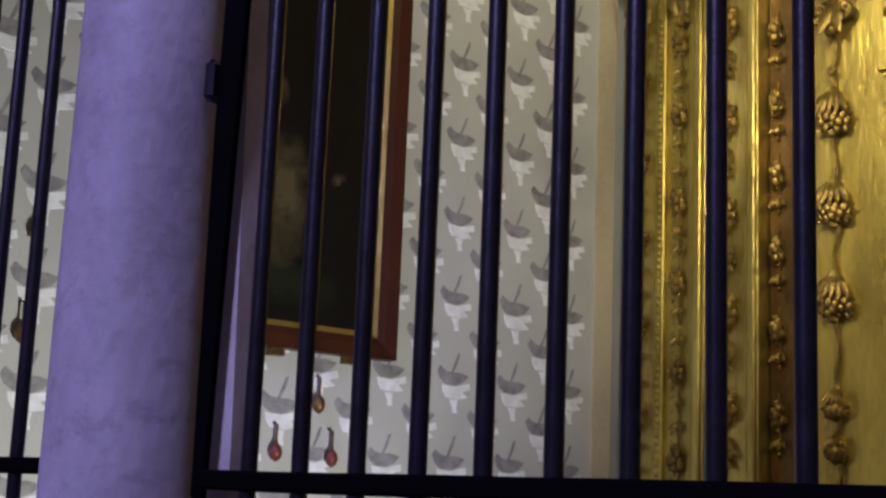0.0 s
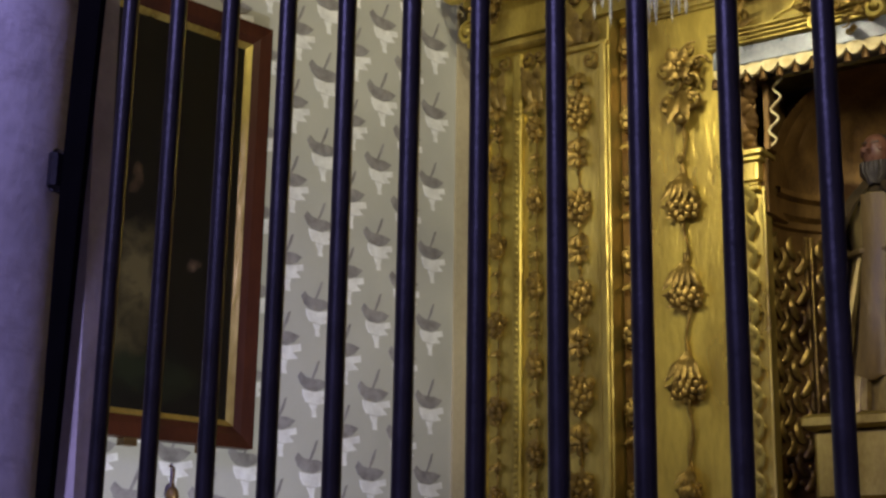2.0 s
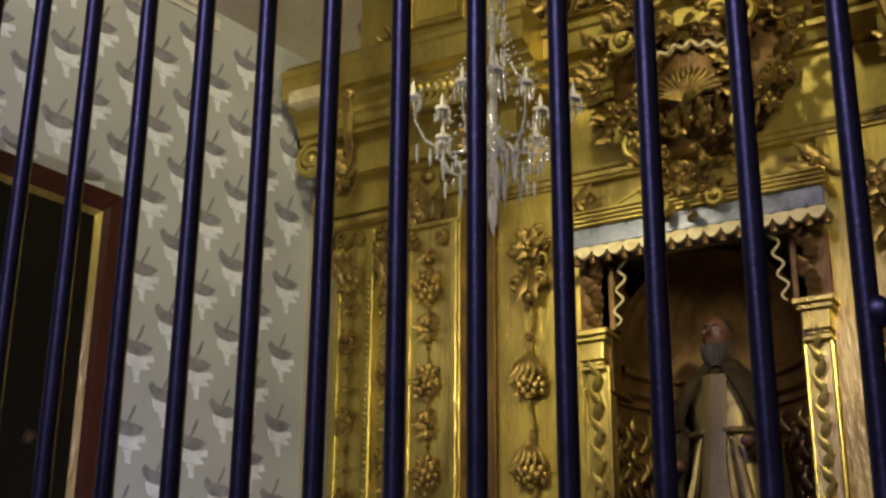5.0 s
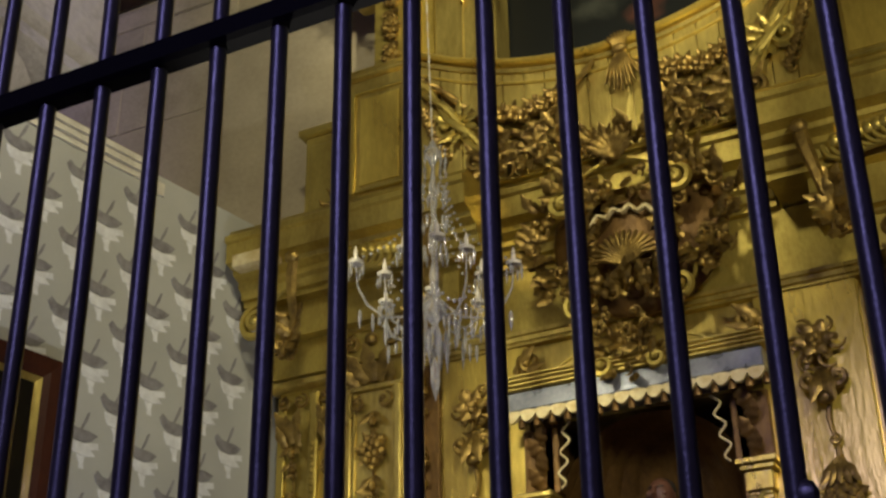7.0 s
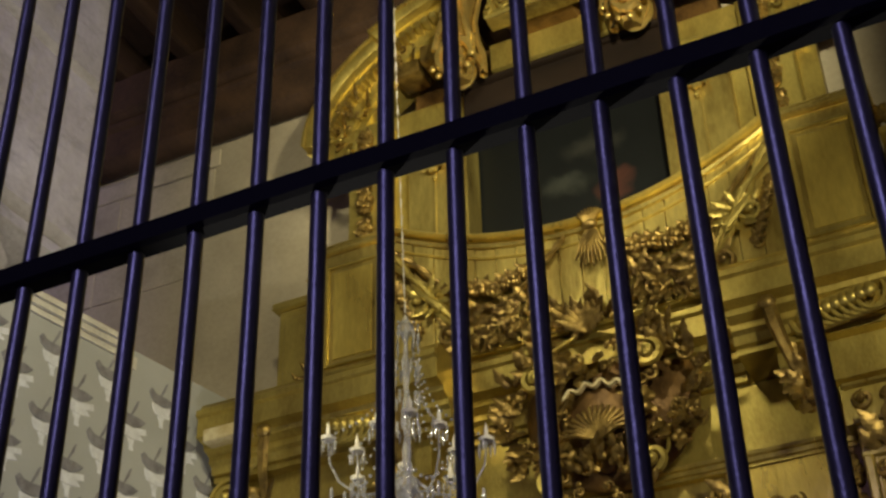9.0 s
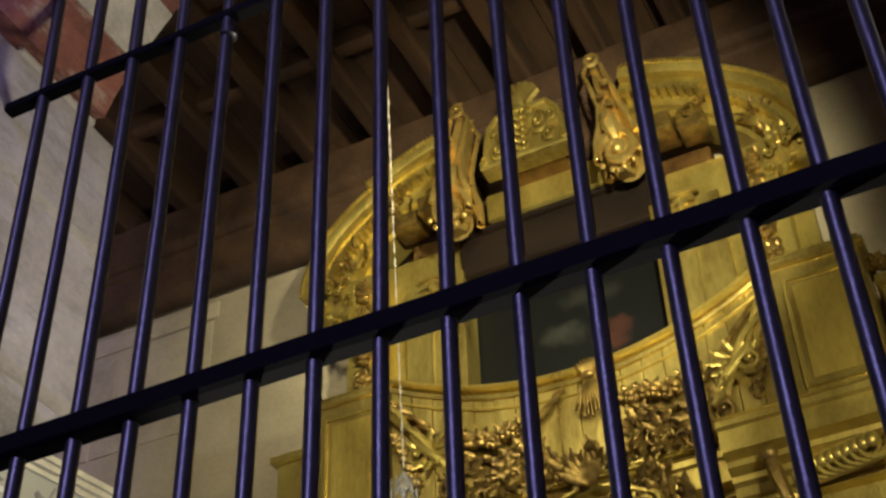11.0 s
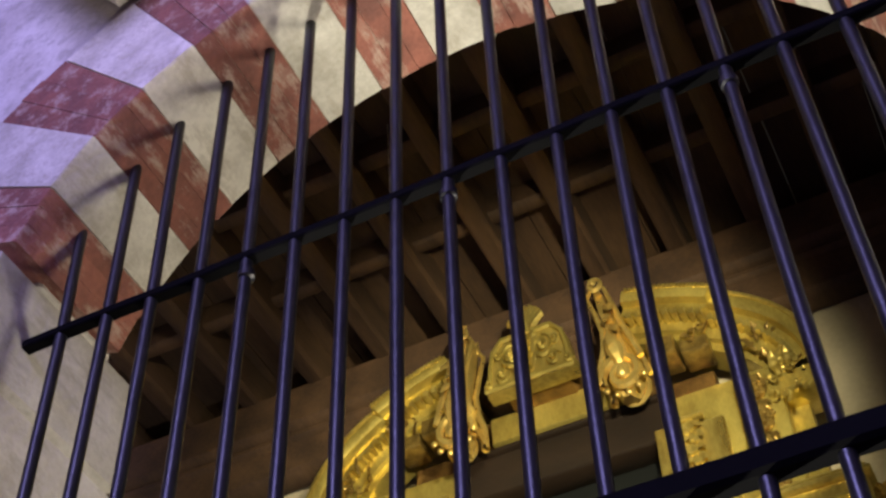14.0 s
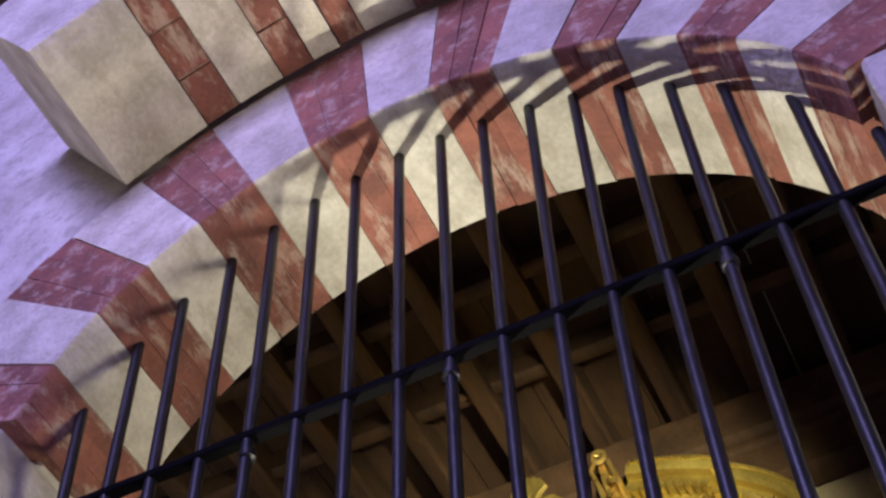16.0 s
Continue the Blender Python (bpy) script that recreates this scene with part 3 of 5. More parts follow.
part("rail", rail(1.683, 0.017, 0.020, -1.11, 1.28, 0.001), IRON_RAIL, grille)
part("rail", rail(3.158, 0.027, 0.024, -1.11, 1.28, 0.0015), IRON_RAIL, grille)
part("rail", rail(4.152, 0.013, 0.016, -1.03, 1.16, 0.0035), IRON_RAIL, grille)
part("rail", rail(0.10, 0.03, 0.02, -1.11, 1.28, 0.001), IRON_RAIL, grille)
st = part("stile", Mesh().rings([[(v, -0.006, z), (w, -0.006, z), (w, 0.006, z), (v, 0.006, z)] for z, v, w in
                                 ((0, -1.132, -1.118), (1.65, -1.138, -1.110), (2.3, -1.145, -1.090), (2.75, -1.136, -1.073), (2.86, -1.105, -1.066), (3.46, -1.098, -1.055))]), IRON_RAIL, grille, "broad black stile, wider above", False)
part("lug", Mesh().box(-1.172, -1.148, -0.020, 0.018, 2.36, 2.44, 0.010), IRON, st)
part("stile", Mesh().box(1.245, 1.305, -0.022, 0.022, 0, 3.5, 0.008), IRON, grille)
side = thing("iron_grille", (-2.4, 0, 0), "black wrought-iron grille in the next bay, behind the column", "grille")
for i in range(11):
    part("bar", Mesh().rod(-1.69 - 0.128 * i, 0.0, 0.05, 4.2, 0.0145), IRON, side)
part("rail", rail(1.700, 0.016, 0.018, -3.1, -1.58, 0.001), IRON_RAIL, side)
part("rail", rail(3.158, 0.021, 0.024, -3.1, -1.58, 0.001), IRON_RAIL, side)
single("pier_far", Mesh().box(-3.5, -3.05, -0.17, 0.35, 0, 4.6, 0.02), STONE, "stone pier at the end of the next bay", "pier", "structure")

# ---- painting on the patterned wall ----
PU0, PU1, PZ0, PZ1 = 1.325, 2.27, 2.24, 4.085
pic = thing("framed_painting", on_wall((PU0 + PU1) / 2, PZ0, 0.02), "tall dark oil painting in a red-brown frame with gilt slip", "painting")


def mitred(m, u0, u1, z0, z1, w, d_out, d_in):
    """A whole picture frame with sloping face and mitred corners, from outer edge to inner edge."""
    o = [(u0, z0), (u1, z0), (u1, z1), (u0, z1)]
    i = [(u0 + w, z0 + w), (u1 - w, z0 + w), (u1 - w, z1 - w), (u0 + w, z1 - w)]
    vs = [on_wall(*p, 0.0) for p in o] + [on_wall(*p, d_out) for p in o] + [on_wall(*p, d_in) for p in i] + [on_wall(*p, 0.0) for p in i]
    fs = []
    for a in range(4):
        b = (a + 1) % 4
        fs += [(a, b, b + 4, a + 4), (a + 4, b + 4, b + 8, a + 8), (a + 8, b + 8, b + 12, a + 12), (a, a + 12, b + 12, b)]
    return m.add(vs, fs)


outer = mitred(Mesh(), PU0, PU1, PZ0, PZ1, 0.055, 0.075, 0.060)
mitred(outer, PU0 + 0.055, PU1 - 0.055, PZ0 + 0.055, PZ1 - 0.055, 0.035, 0.060, 0.040)
part("frame", outer, FRAME_WOOD, pic, "red-brown moulded frame", False)
slip = mitred(Mesh(), PU0 + 0.088, PU1 - 0.088, PZ0 + 0.088, PZ1 - 0.088, 0.024, 0.050, 0.030)
part("slip", slip, GOLD_PLAIN, pic, "narrow gilt slip", False)
OIL = canvas("dark_oil", [(-0.10, 0.52, 0.17, 0.34, (0.075, 0.060, 0.026)), (-0.22, 0.30, 0.20, 0.20, (0.055, 0.045, 0.020)), (-0.13, 0.93, 0.055, 0.075, (0.075, 0.045, 0.024)),
                          (0.16, 0.62, 0.07, 0.06, (0.075, 0.048, 0.03)), (-0.25, 0.86, 0.06, 0.08, (0.045, 0.03, 0.018)), (-0.05, 0.15, 0.35, 0.16, (0.010, 0.013, 0.006))], (0.006, 0.005, 0.004))
# the canvas keeps its own axes so that its paint lies across the picture
me = bpy.data.meshes.new("canvas")
hw, hh = (PU1 - PU0) / 2 - 0.11, (PZ1 - PZ0) - 0.22
me.from_pydata([(-hw, 0, 0), (hw, 0, 0), (hw, 0, hh), (-hw, 0, hh), (-hw, 0.02, 0), (hw, 0.02, 0), (hw, 0.02, hh), (-hw, 0.02, hh)], [],
               [(0, 1, 2, 3), (5, 4, 7, 6), (0, 4, 5, 1), (3, 2, 6, 7), (0, 3, 7, 4), (1, 5, 6, 2)])
me.materials.append(OIL)
cvo = new("canvas", me)
cvo.parent = pic
cvo.location = Vector(on_wall((PU0 + PU1) / 2, PZ0 + 0.11, 0.026)) - Vector(pic.location)
cvo.rotation_euler = (0, 0, math.atan2(N.y, N.x) + math.pi / 2)
cvo["label"] = "dark canvas with a faint pale drapery"
for u in (1.50, 1.86):
    part("bracket", wall_box(Mesh(), u, u + 0.06, PZ0 - 0.03, PZ0 + 0.004, 0, 0.05), BRONZE, pic, smooth=False)


def drop_pendant(u, z, material, label):
    x, y, _ = on_wall(u, z, 0.035)
    t = thing("wall_pendant", (x, y, z), label, "ornament")
    part("drop", Mesh().lathe([(0.004, z - 0.052), (0.020, z - 0.040), (0.027, z - 0.018), (0.022, z + 0.004), (0.009, z + 0.018)], x, y, 12), material, t)
    part("stem", Mesh().lathe([(0.008, z + 0.018), (0.005, z + 0.04), (0.006, z + 0.085), (0.003, z + 0.095)], x, y, 8), BRONZE, t)
    hk = Mesh().tube([(x, y, z + 0.09), tuple(Vector((x, y, z + 0.10)) - N * 0.02), on_wall(u, z + 0.10, 0.0)], 0.004, 6)
    part("hook", hk, BRONZE, t)


drop_pendant(1.675, 2.05, BRONZE, "small dark drop-shaped pendant hooked to the patterned wall")
drop_pendant(1.865, 1.85, RED_ENAMEL, "small reddish drop-shaped pendant hooked to the patterned wall")
drop_pendant(1.60, 1.84, RED_ENAMEL, "small reddish drop-shaped pendant hooked to the patterned wall")
drop_pendant(2.93, 2.20, BRONZE, "small dark drop-shaped pendant hooked to the patterned wall")
drop_pendant(2.91, 2.56, BRONZE, "small dark drop-shaped pendant hooked to the patterned wall")

# ---- gilded altarpiece ----
XA, XB, XQ = -1.0, -1.03, -0.95
altar = thing("altarpiece", (XA, 4.1, 0), "tall gilded baroque altarpiece with carved ornament and a niche", "altarpiece")


def both(name, build, material, parent=altar, label="", xa=XA, smooth=True):
    """The same part on both sides of the altarpiece's axis."""
    a = build()
    return part(name, a, material, parent, label, smooth), part(name, a.mirror(xa), material, parent, label, smooth)


# boards behind everything
back = Mesh()
back.box(-2.95, -1.47, 4.06, 4.24, 0, 5.15)
back.box(-0.53, 0.95, 4.06, 4.24, 0, 5.15)
back.box(-1.47, -0.53, 4.06, 4.24, 3.93, 5.15)
back.box(-1.47, -0.53, 4.06, 4.24, 0, 2.06)
part("back_board", back, GOLD_PLAIN, altar, "plain gilded boards", False)
both("predella", lambda: Mesh().box(-2.95, -1.75, 3.80, 4.06, 0, 1.35, 0.02), GOLD)
part("altar_block", Mesh().box(-1.85, -0.15, 3.55, 4.06, 0, 1.25, 0.02), GOLD, altar)


def rosette(m, x, y, z, w=0.075, h=0.085, n=16, cap=True):
    """A carved bunch of fruit and leaves hanging flat on a panel."""
    m.ball((x, y - 0.012, z), 1.0, (w * 1.05, 0.034, h * 1.05), 12, 6)
    for i in range(n):
        a = 2.399 * i
        q = math.sqrt((i + 0.5) / n)
        m.ball((x + w * q * math.cos(a), y - 0.045 * (1 - q * q) - 0.012, z + h * q * math.sin(a)), rnd(0.017, 0.026), (1, 0.9, 1), 7, 4)
    for i in range(7):
        a = 2 * math.pi * i / 7 + 0.3
        m.leaf((x + w * 0.6 * math.cos(a), y, z + h * 0.6 * math.sin(a)), (x + w * 1.3 * math.cos(a), y - 0.01, z + h * 1.25 * math.sin(a)), 0.018, 0.02, 2, 0.02, 0.008)
    if cap:
        for dx in (-0.055, 0.0, 0.055):
            m.leaf((x, y - 0.02, z + h * 1.75), (x + dx * 1.2, y - 0.04, z + h * 0.75), 0.030, 0.02, 2, 0.025, 0.010)
    return m


def husk(m, x, y, z, s=1.0):
    """A small pair of leaves with a bud."""
    for sx in (-1, 1):
        m.leaf((x, y, z + 0.03 * s), (x + sx * 0.045 * s, y - 0.012, z - 0.015 * s), 0.018 * s, 0.015, 2, 0.015, 0.007)
    m.ball((x, y - 0.018, z - 0.005), 0.016 * s, (1, 1, 1.4), 7, 4)
    return m.ball((x, y - 0.012, z - 0.042 * s), 0.010 * s, (1, 1, 1.6), 6, 4)


# outer pilasters: two narrow strips of drops with a beaded rib between
def outer_pilaster():
    return Mesh().box(-2.90, -2.49, 3.975, 4.07, 0.3, 4.33, 0.008)


def bead_rib():
    m = Mesh()
    z = 1.4
    while z < 4.05:
        m.ball((-2.68, 3.942, z), 0.013, (1.0, 0.7, 1.0), 6, 4)
        m.ball((-2.62, 3.972, z + 0.012), 0.008, (1.0, 0.7, 1.3), 6, 4)
        z += 0.034
    return m


for s in (0, 1):
    p = outer_pilaster()
    p = part("outer_pilaster", p.mirror(XA) if s else p, GOLD, altar)
    for x, hw_, y0, bev in ((-2.875, 0.022, 3.958, 0.007), (-2.515, 0.022, 3.958, 0.007), (-2.68, 0.025, 3.945, 0.010)):
        f = Mesh().box(x - hw_, x + hw_, y0, 3.98, 0.3, 4.30, bev)
        part("fillet", f.mirror(XA) if s else f, GOLD, p)
    r = bead_rib()
    part("bead_rib", r.mirror(XA) if s else r, GOLD, p)["kind"] = "stuff"
    for x, zs, n in ((-2.79, (3.72, 3.32, 2.93, 2.52, 2.10, 1.7), 9), (-2.575, (3.88, 3.52, 3.10, 2.72, 2.30, 1.9, 1.55), 7)):
        for zc in zs:
            d = Mesh()
            rosette(d, x, 3.97, zc, 0.034, 0.060, n, False)
            husk(d, x, 3.97, zc + 0.15, 0.8)
            husk(d, x, 3.97, zc - 0.14, 0.7)
            d.tube([(x, 3.965, zc - 0.2), (x, 3.962, zc + 0.2)], 0.006, 6)
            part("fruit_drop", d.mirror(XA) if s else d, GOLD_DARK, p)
    c = Mesh()
    for x in (-2.80, -2.575):
        w = 0.075 if x < -2.7 else 0.05
        for sx in (-1, 1):
            c.scroll((x + sx * w * 0.62, 3.955, 4.255), 0.042, 90, 1.5, 0.012, -sx)
            c.leaf((x, 3.955, 4.05), (x + sx * w, 3.94, 4.20), 0.035, 0.03, 3, 0.03)
            c.leaf((x + sx * w * 0.5, 3.955, 4.02), (x + sx * w * 0.8, 3.94, 4.12), 0.028, 0.03, 2, 0.03)
        c.leaf((x, 3.955, 4.04), (x, 3.935, 4.17), 0.035, 0.035, 3, 0.03)
        husk(c, x, 3.965, 3.99, 1.3)
        husk(c, x, 3.965, 3.91, 1.0)
    part("capital", c.mirror(XA) if s else c, GOLD_DARK, p)
    a = Mesh().box(-2.95, -2.47, 3.92, 4.07, 4.325, 4.375, 0.012)
    part("abacus", a.mirror(XA) if s else a, GOLD_PLAIN, p)

    # main pilaster with large bunches
    q = Mesh().box(-2.475, -2.155, 3.925, 4.07, 0.3, 4.56, 0.010)
    p2 = part("main_pilaster", q.mirror(XA) if s else q, GOLD_PLAIN, altar)
    for x, hw_, y0, z1 in ((-2.455, 0.020, 3.900, 4.23), (-2.180, 0.020, 3.900, 4.23), (-2.425, 0.008, 3.914, 4.22), (-2.210, 0.008, 3.914, 4.22)):
        f = Mesh().box(x - hw_, x + hw_, y0, 3.93, 0.3, z1, hw_ * 0.5)
        part("fillet", f.mirror(XA) if s else f, GOLD_PLAIN, p2)
    f = Mesh().box(-2.475, -2.155, 3.905, 3.93, 4.22, 4.25, 0.006)
    part("fillet", f.mirror(XA) if s else f, GOLD_PLAIN, p2)
    for zc in (3.91, 3.44, 3.005, 2.56, 2.13, 1.70):
        d = rosette(Mesh(), -2.315, 3.925, zc, 0.066, 0.085, 18, False)
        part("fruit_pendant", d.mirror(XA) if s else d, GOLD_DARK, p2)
        d = husk(Mesh(), -2.315, 3.925, zc - 0.17, 1.35)
        husk(d, -2.315, 3.925, zc - 0.25, 1.2)
        for sx in (-1, 1):
            d.leaf((-2.315, 3.92, zc - 0.215), (-2.315 + sx * 0.07, 3.90, zc - 0.205), 0.022, 0.02, 2, 0.02)
        d.tube([(-2.315, 3.92, zc - 0.38), (-2.315, 3.915, zc + 0.1)], 0.007, 6)
        part("husk_link", d.mirror(XA) if s else d, GOLD_DARK, p2)
    c = Mesh()
    for sx in (-1, 1):
        c.scroll((-2.315 + sx * 0.105, 3.90, 4.475), 0.052, 90, 1.6, 0.015, -sx)
        c.leaf((-2.315 + sx * 0.03, 3.92, 4.27), (-2.315 + sx * 0.13, 3.88, 4.40), 0.045, 0.04, 3, 0.03)
        c.leaf((-2.315 + sx * 0.09, 3.92, 4.25), (-2.315 + sx * 0.145, 3.89, 4.32), 0.035, 0.03, 2, 0.03)
        c.scroll((-2.315 + sx * 0.07, 3.91, 4.155), 0.045, 90, 1.4, 0.013, -sx)
    c.leaf((-2.315, 3.92, 4.27), (-2.315, 3.87, 4.43), 0.05, 0.04, 3, 0.03)
    c.ball((-2.315, 3.885, 4.48), 0.03, (1.2, 0.8, 1), 8, 5)
    husk(c, -2.315, 3.92, 4.06, 1.4)
    part("capital", c.mirror(XA) if s else c, GOLD_DARK, p2)
    a = Mesh().box(-2.50, -2.13, 3.88, 4.07, 4.535, 4.585, 0.012)
    part("abacus", a.mirror(XA) if s else a, GOLD_PLAIN, p2)

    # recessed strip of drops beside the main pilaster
    # browner than the panels beside it: the recess shade is in its colour
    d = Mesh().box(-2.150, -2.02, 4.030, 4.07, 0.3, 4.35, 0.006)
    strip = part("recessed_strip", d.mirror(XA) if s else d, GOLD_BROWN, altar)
    for zc in (4.22, 3.86, 3.52, 3.18, 2.83, 2.48, 2.10):
        d = rosette(Mesh(), -2.10, 4.03, zc, 0.028, 0.055, 8, False)
        husk(d, -2.10, 4.03, zc - 0.13, 0.9)
        d.tube([(-2.10, 4.026, zc - 0.17), (-2.10, 4.022, zc + 0.1)], 0.006, 6)
        part("fruit_drop", d.mirror(XA) if s else d, GOLD_DARK, strip)

    # plain panel with a hung garland
    d = Mesh().box(-2.00, -1.545, 4.028, 4.07, 0.3, 4.34, 0.008)
    panel = part("garland_panel", d.mirror(XA) if s else d, GOLD_PANEL, altar)
    g = Mesh()
    for i in range(6):
        a = 2 * math.pi * i / 6
        cx, cz = -1.80 + 0.085 * math.cos(a), 4.05 + 0.085 * math.sin(a)
        g.leaf((-1.80, 3.985, 4.05), (cx - 0.01, 3.97, cz), 0.040, 0.02, 2, 0.03, 0.016)
        g.scroll((cx, 3.985, cz), 0.045, math.degrees(a), 1.2, 0.014, 1)
    rosette(g, -1.80, 3.985, 4.05, 0.035, 0.035, 9, False)
    for sx in (-1, 1):
        g.scroll((-1.815 + sx * 0.06, 3.99, 3.885), 0.06, 90, 1.4, 0.020, sx)
        g.leaf((-1.81, 3.99, 3.93), (-1.81 + sx * 0.05, 3.97, 3.77), 0.036, 0.02, 2, 0.03)
    g.ball((-1.815, 3.975, 3.80), 0.035, (1.1, 0.8, 0.9), 8, 5)
    part("flower_head", g.mirror(XA) if s else g, GOLD_DARK, panel)
    g = Mesh()
    g.scroll((-1.525, 4.0, 4.215), 0.060, 200, 1.5, 0.022, -1, lead=[(-1.66, 4.01, 4.14), (-1.62, 4.0, 4.15)])
    g.leaf((-1.60, 4.01, 4.20), (-1.47, 3.98, 4.29), 0.035, 0.02, 3, 0.03)
    g.leaf((-1.58, 4.01, 4.17), (-1.43, 3.99, 4.20), 0.028, 0.02, 2, 0.03)
    part("side_scroll", g.mirror(XA) if s else g, GOLD_DARK, panel)
    g = Mesh()
    g.scroll((-1.82, 4.0, 3.62), 0.03, 90, 1.2, 0.010, 1)
    ch = [(-1.82 + 0.012 * math.sin(i * 1.3), 4.005, 3.78 - i * 0.055) for i in range(37)]
    g.sweep(ch, [0.010 + 0.004 * math.sin(i * 1.7) for i in range(37)], 0.010)
    part("twisted_cord", g.mirror(XA) if s else g, GOLD_DARK, panel)
    for zc, w in ((3.40, 1.0), (2.99, 1.0), (2.577, 1.0), (2.13, 0.62), (1.95, 0.5), (1.70, 0.5)):
        g = rosette(Mesh(), -1.825, 4.02, zc - 0.01, 0.082 * w, 0.058 * w, 20, False)
        for k in range(5):
            dx = (k - 2) * 0.042 * w
            g.leaf((-1.825, 4.0, zc + 0.14 * w), (-1.825 + dx, 3.975, zc + 0.015), 0.026 * w, 0.02, 2, 0.02, 0.011)
        g.lathe([(0.008, zc + 0.19 * w), (0.016 * w, zc + 0.14 * w), (0.034 * w, zc + 0.09 * w), (0.050 * w, zc + 0.05 * w)], -1.825, 4.01, 10)
        part("fruit_pendant", g.mirror(XA) if s else g, GOLD_DARK, panel)

    # colonnette of the niche with its bright capital
    cn = Mesh().box(-1.545, -1.435, 3.985, 4.07, 0.9, 3.42, 0.008)
    for x in (-1.548, -1.437):
        cn.rod(x, 3.985, 0.9, 3.42, 0.009, 8)
    coln = part("niche_colonnette", cn.mirror(XA) if s else cn, GOLD_PLAIN, altar)
    g = Mesh()
    z = 1.5
    k = 0
    while z < 3.36:
        sx = 1 if k % 2 else -1
        g.leaf((-1.49 - sx * 0.02, 3.98, z), (-1.49 + sx * 0.028, 3.965, z + 0.085), 0.019, 0.012, 2, 0.012, 0.007)
        z += 0.062
        k += 1
    part("leaf_carving", g.mirror(XA) if s else g, GOLD, coln)
    cp = Mesh()
    for w, z0, z1 in ((0.056, 3.40, 3.425), (0.048, 3.425, 3.445), (0.060, 3.445, 3.53), (0.074, 3.53, 3.555), (0.088, 3.555, 3.585)):
        cp.box(-1.50 - w, -1.50 + w, 3.98 - (w - 0.03), 4.08, z0, z1, 0.006)
    part("capital", cp.mirror(XA) if s else cp, GOLD_PLAIN, coln)
    g = Mesh().box(-1.57, -1.40, 4.00, 4.08, 3.585, 3.90, 0.008)
    for k in range(4):
        g.leaf((-1.485, 3.995, 3.61 + 0.07 * k), (-1.52 + 0.07 * (k % 2), 3.97, 3.70 + 0.07 * k), 0.036, 0.025, 3, 0.02)
    part("carved_block", g.mirror(XA) if s else g, GOLD_BROWN, coln)
    wv = Mesh()
    wv.sweep([(-1.385 + 0.020 * math.sin(i * 0.95) + 0.002 * i, 3.975, 3.595 + i * 0.0145) for i in range(22)], 0.006, 0.008)
    part("wavy_edging", wv.mirror(XA) if s else wv, CREAM, coln, "pale wavy curtain edging")

# niche: a rounded recess with carved panels, a moulded ring and a shell head
NX, NY, NR = XA, 4.06, 0.47
ni = Mesh()
na = 28


def half(r, z, sy=0.95):
    return [(NX - r * math.cos(math.pi * j / na), NY + 0.02 + sy * r * math.sin(math.pi * j / na), z) for j in range(na + 1)]


def shell(m, rows):
    n = na + 1
    vs = [p for r in rows for p in r]
    return m.add(vs, [(i * n + j, i * n + j + 1, (i + 1) * n + j + 1, (i + 1) * n + j) for i in range(len(rows) - 1) for j in range(na)])


# wall, ring and shell head use the brown gilding: niche shade painted in
wall_rows = [half(NR, z) for z in (2.06, 2.5, 3.0, 3.28)]
ring_rows = [half(r, z) for r, z in ((NR, 3.28), (NR - 0.02, 3.29), (NR - 0.02, 3.32), (NR - 0.045, 3.34), (NR - 0.05, 3.40), (NR - 0.075, 3.415), (NR - 0.075, 3.44), (NR - 0.01, 3.45))]
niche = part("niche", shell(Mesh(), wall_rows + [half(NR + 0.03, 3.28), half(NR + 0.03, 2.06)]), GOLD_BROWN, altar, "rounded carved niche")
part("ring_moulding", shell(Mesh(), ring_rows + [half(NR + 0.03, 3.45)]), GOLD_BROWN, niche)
rows = []
for i in range(13):
    t = math.pi / 2 * i / 12
    row = []
    for j in range(na + 1):
        a = math.pi * j / na
        r = (NR - 0.01) * max(0.02, math.cos(t)) * (1 - 0.05 * (j % 2) * math.sin(2 * t))
        row.append((NX - r * math.cos(a), NY + 0.02 + 0.95 * r * math.sin(a), 3.45 + 0.47 * math.sin(t)))
    rows.append(row)
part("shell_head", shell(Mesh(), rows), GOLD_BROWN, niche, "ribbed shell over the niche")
for side in range(5):
    a0 = math.pi * (0.10 + 0.20 * side)
    g = Mesh()
    for k in range(16):
        z = 2.13 + 0.068 * k
        for q in (-1, 1):
            a = a0 + q * 0.13
            cx, cy = NX - (NR - 0.012) * math.cos(a), NY + 0.02 + 0.95 * (NR - 0.012) * math.sin(a)
            t = Vector((math.sin(a), 0.95 * math.cos(a), 0)) * (0.045 * (1 if (k + q) % 2 else -1))
            nrm = Vector((math.cos(a), -math.sin(a), 0))
            pts = [Vector((cx, cy, z)) + t * math.sin(w * 0.9) + nrm * 0.012 * math.sin(w) + Vector((0, 0, 0.034 * w)) for w in (0, 0.6, 1.2, 1.8, 2.4, 3.0)]
            g.sweep(pts, [0.010, 0.019, 0.022, 0.018, 0.012, 0.004], 0.009, nrm, 6)
            g.ball(tuple(Vector((cx, cy, z + 0.03)) - t * 0.6 + nrm * 0.006), 0.012, (1, 1, 1), 6, 4)
    for q in (-1, 1):
        a = a0 + q * 0.285
        cx, cy = NX - (NR - 0.005) * math.cos(a), NY + 0.02 + 0.95 * (NR - 0.005) * math.sin(a)
        g.rod(cx, cy, 2.08, 3.26, 0.011, 6)
    part("carved_panel", g, GOLD_DARK, niche)
part("niche_floor", Mesh().box(-1.49, -0.51, 3.99, 4.52, 1.98, 2.06, 0.01), GOLD, niche)

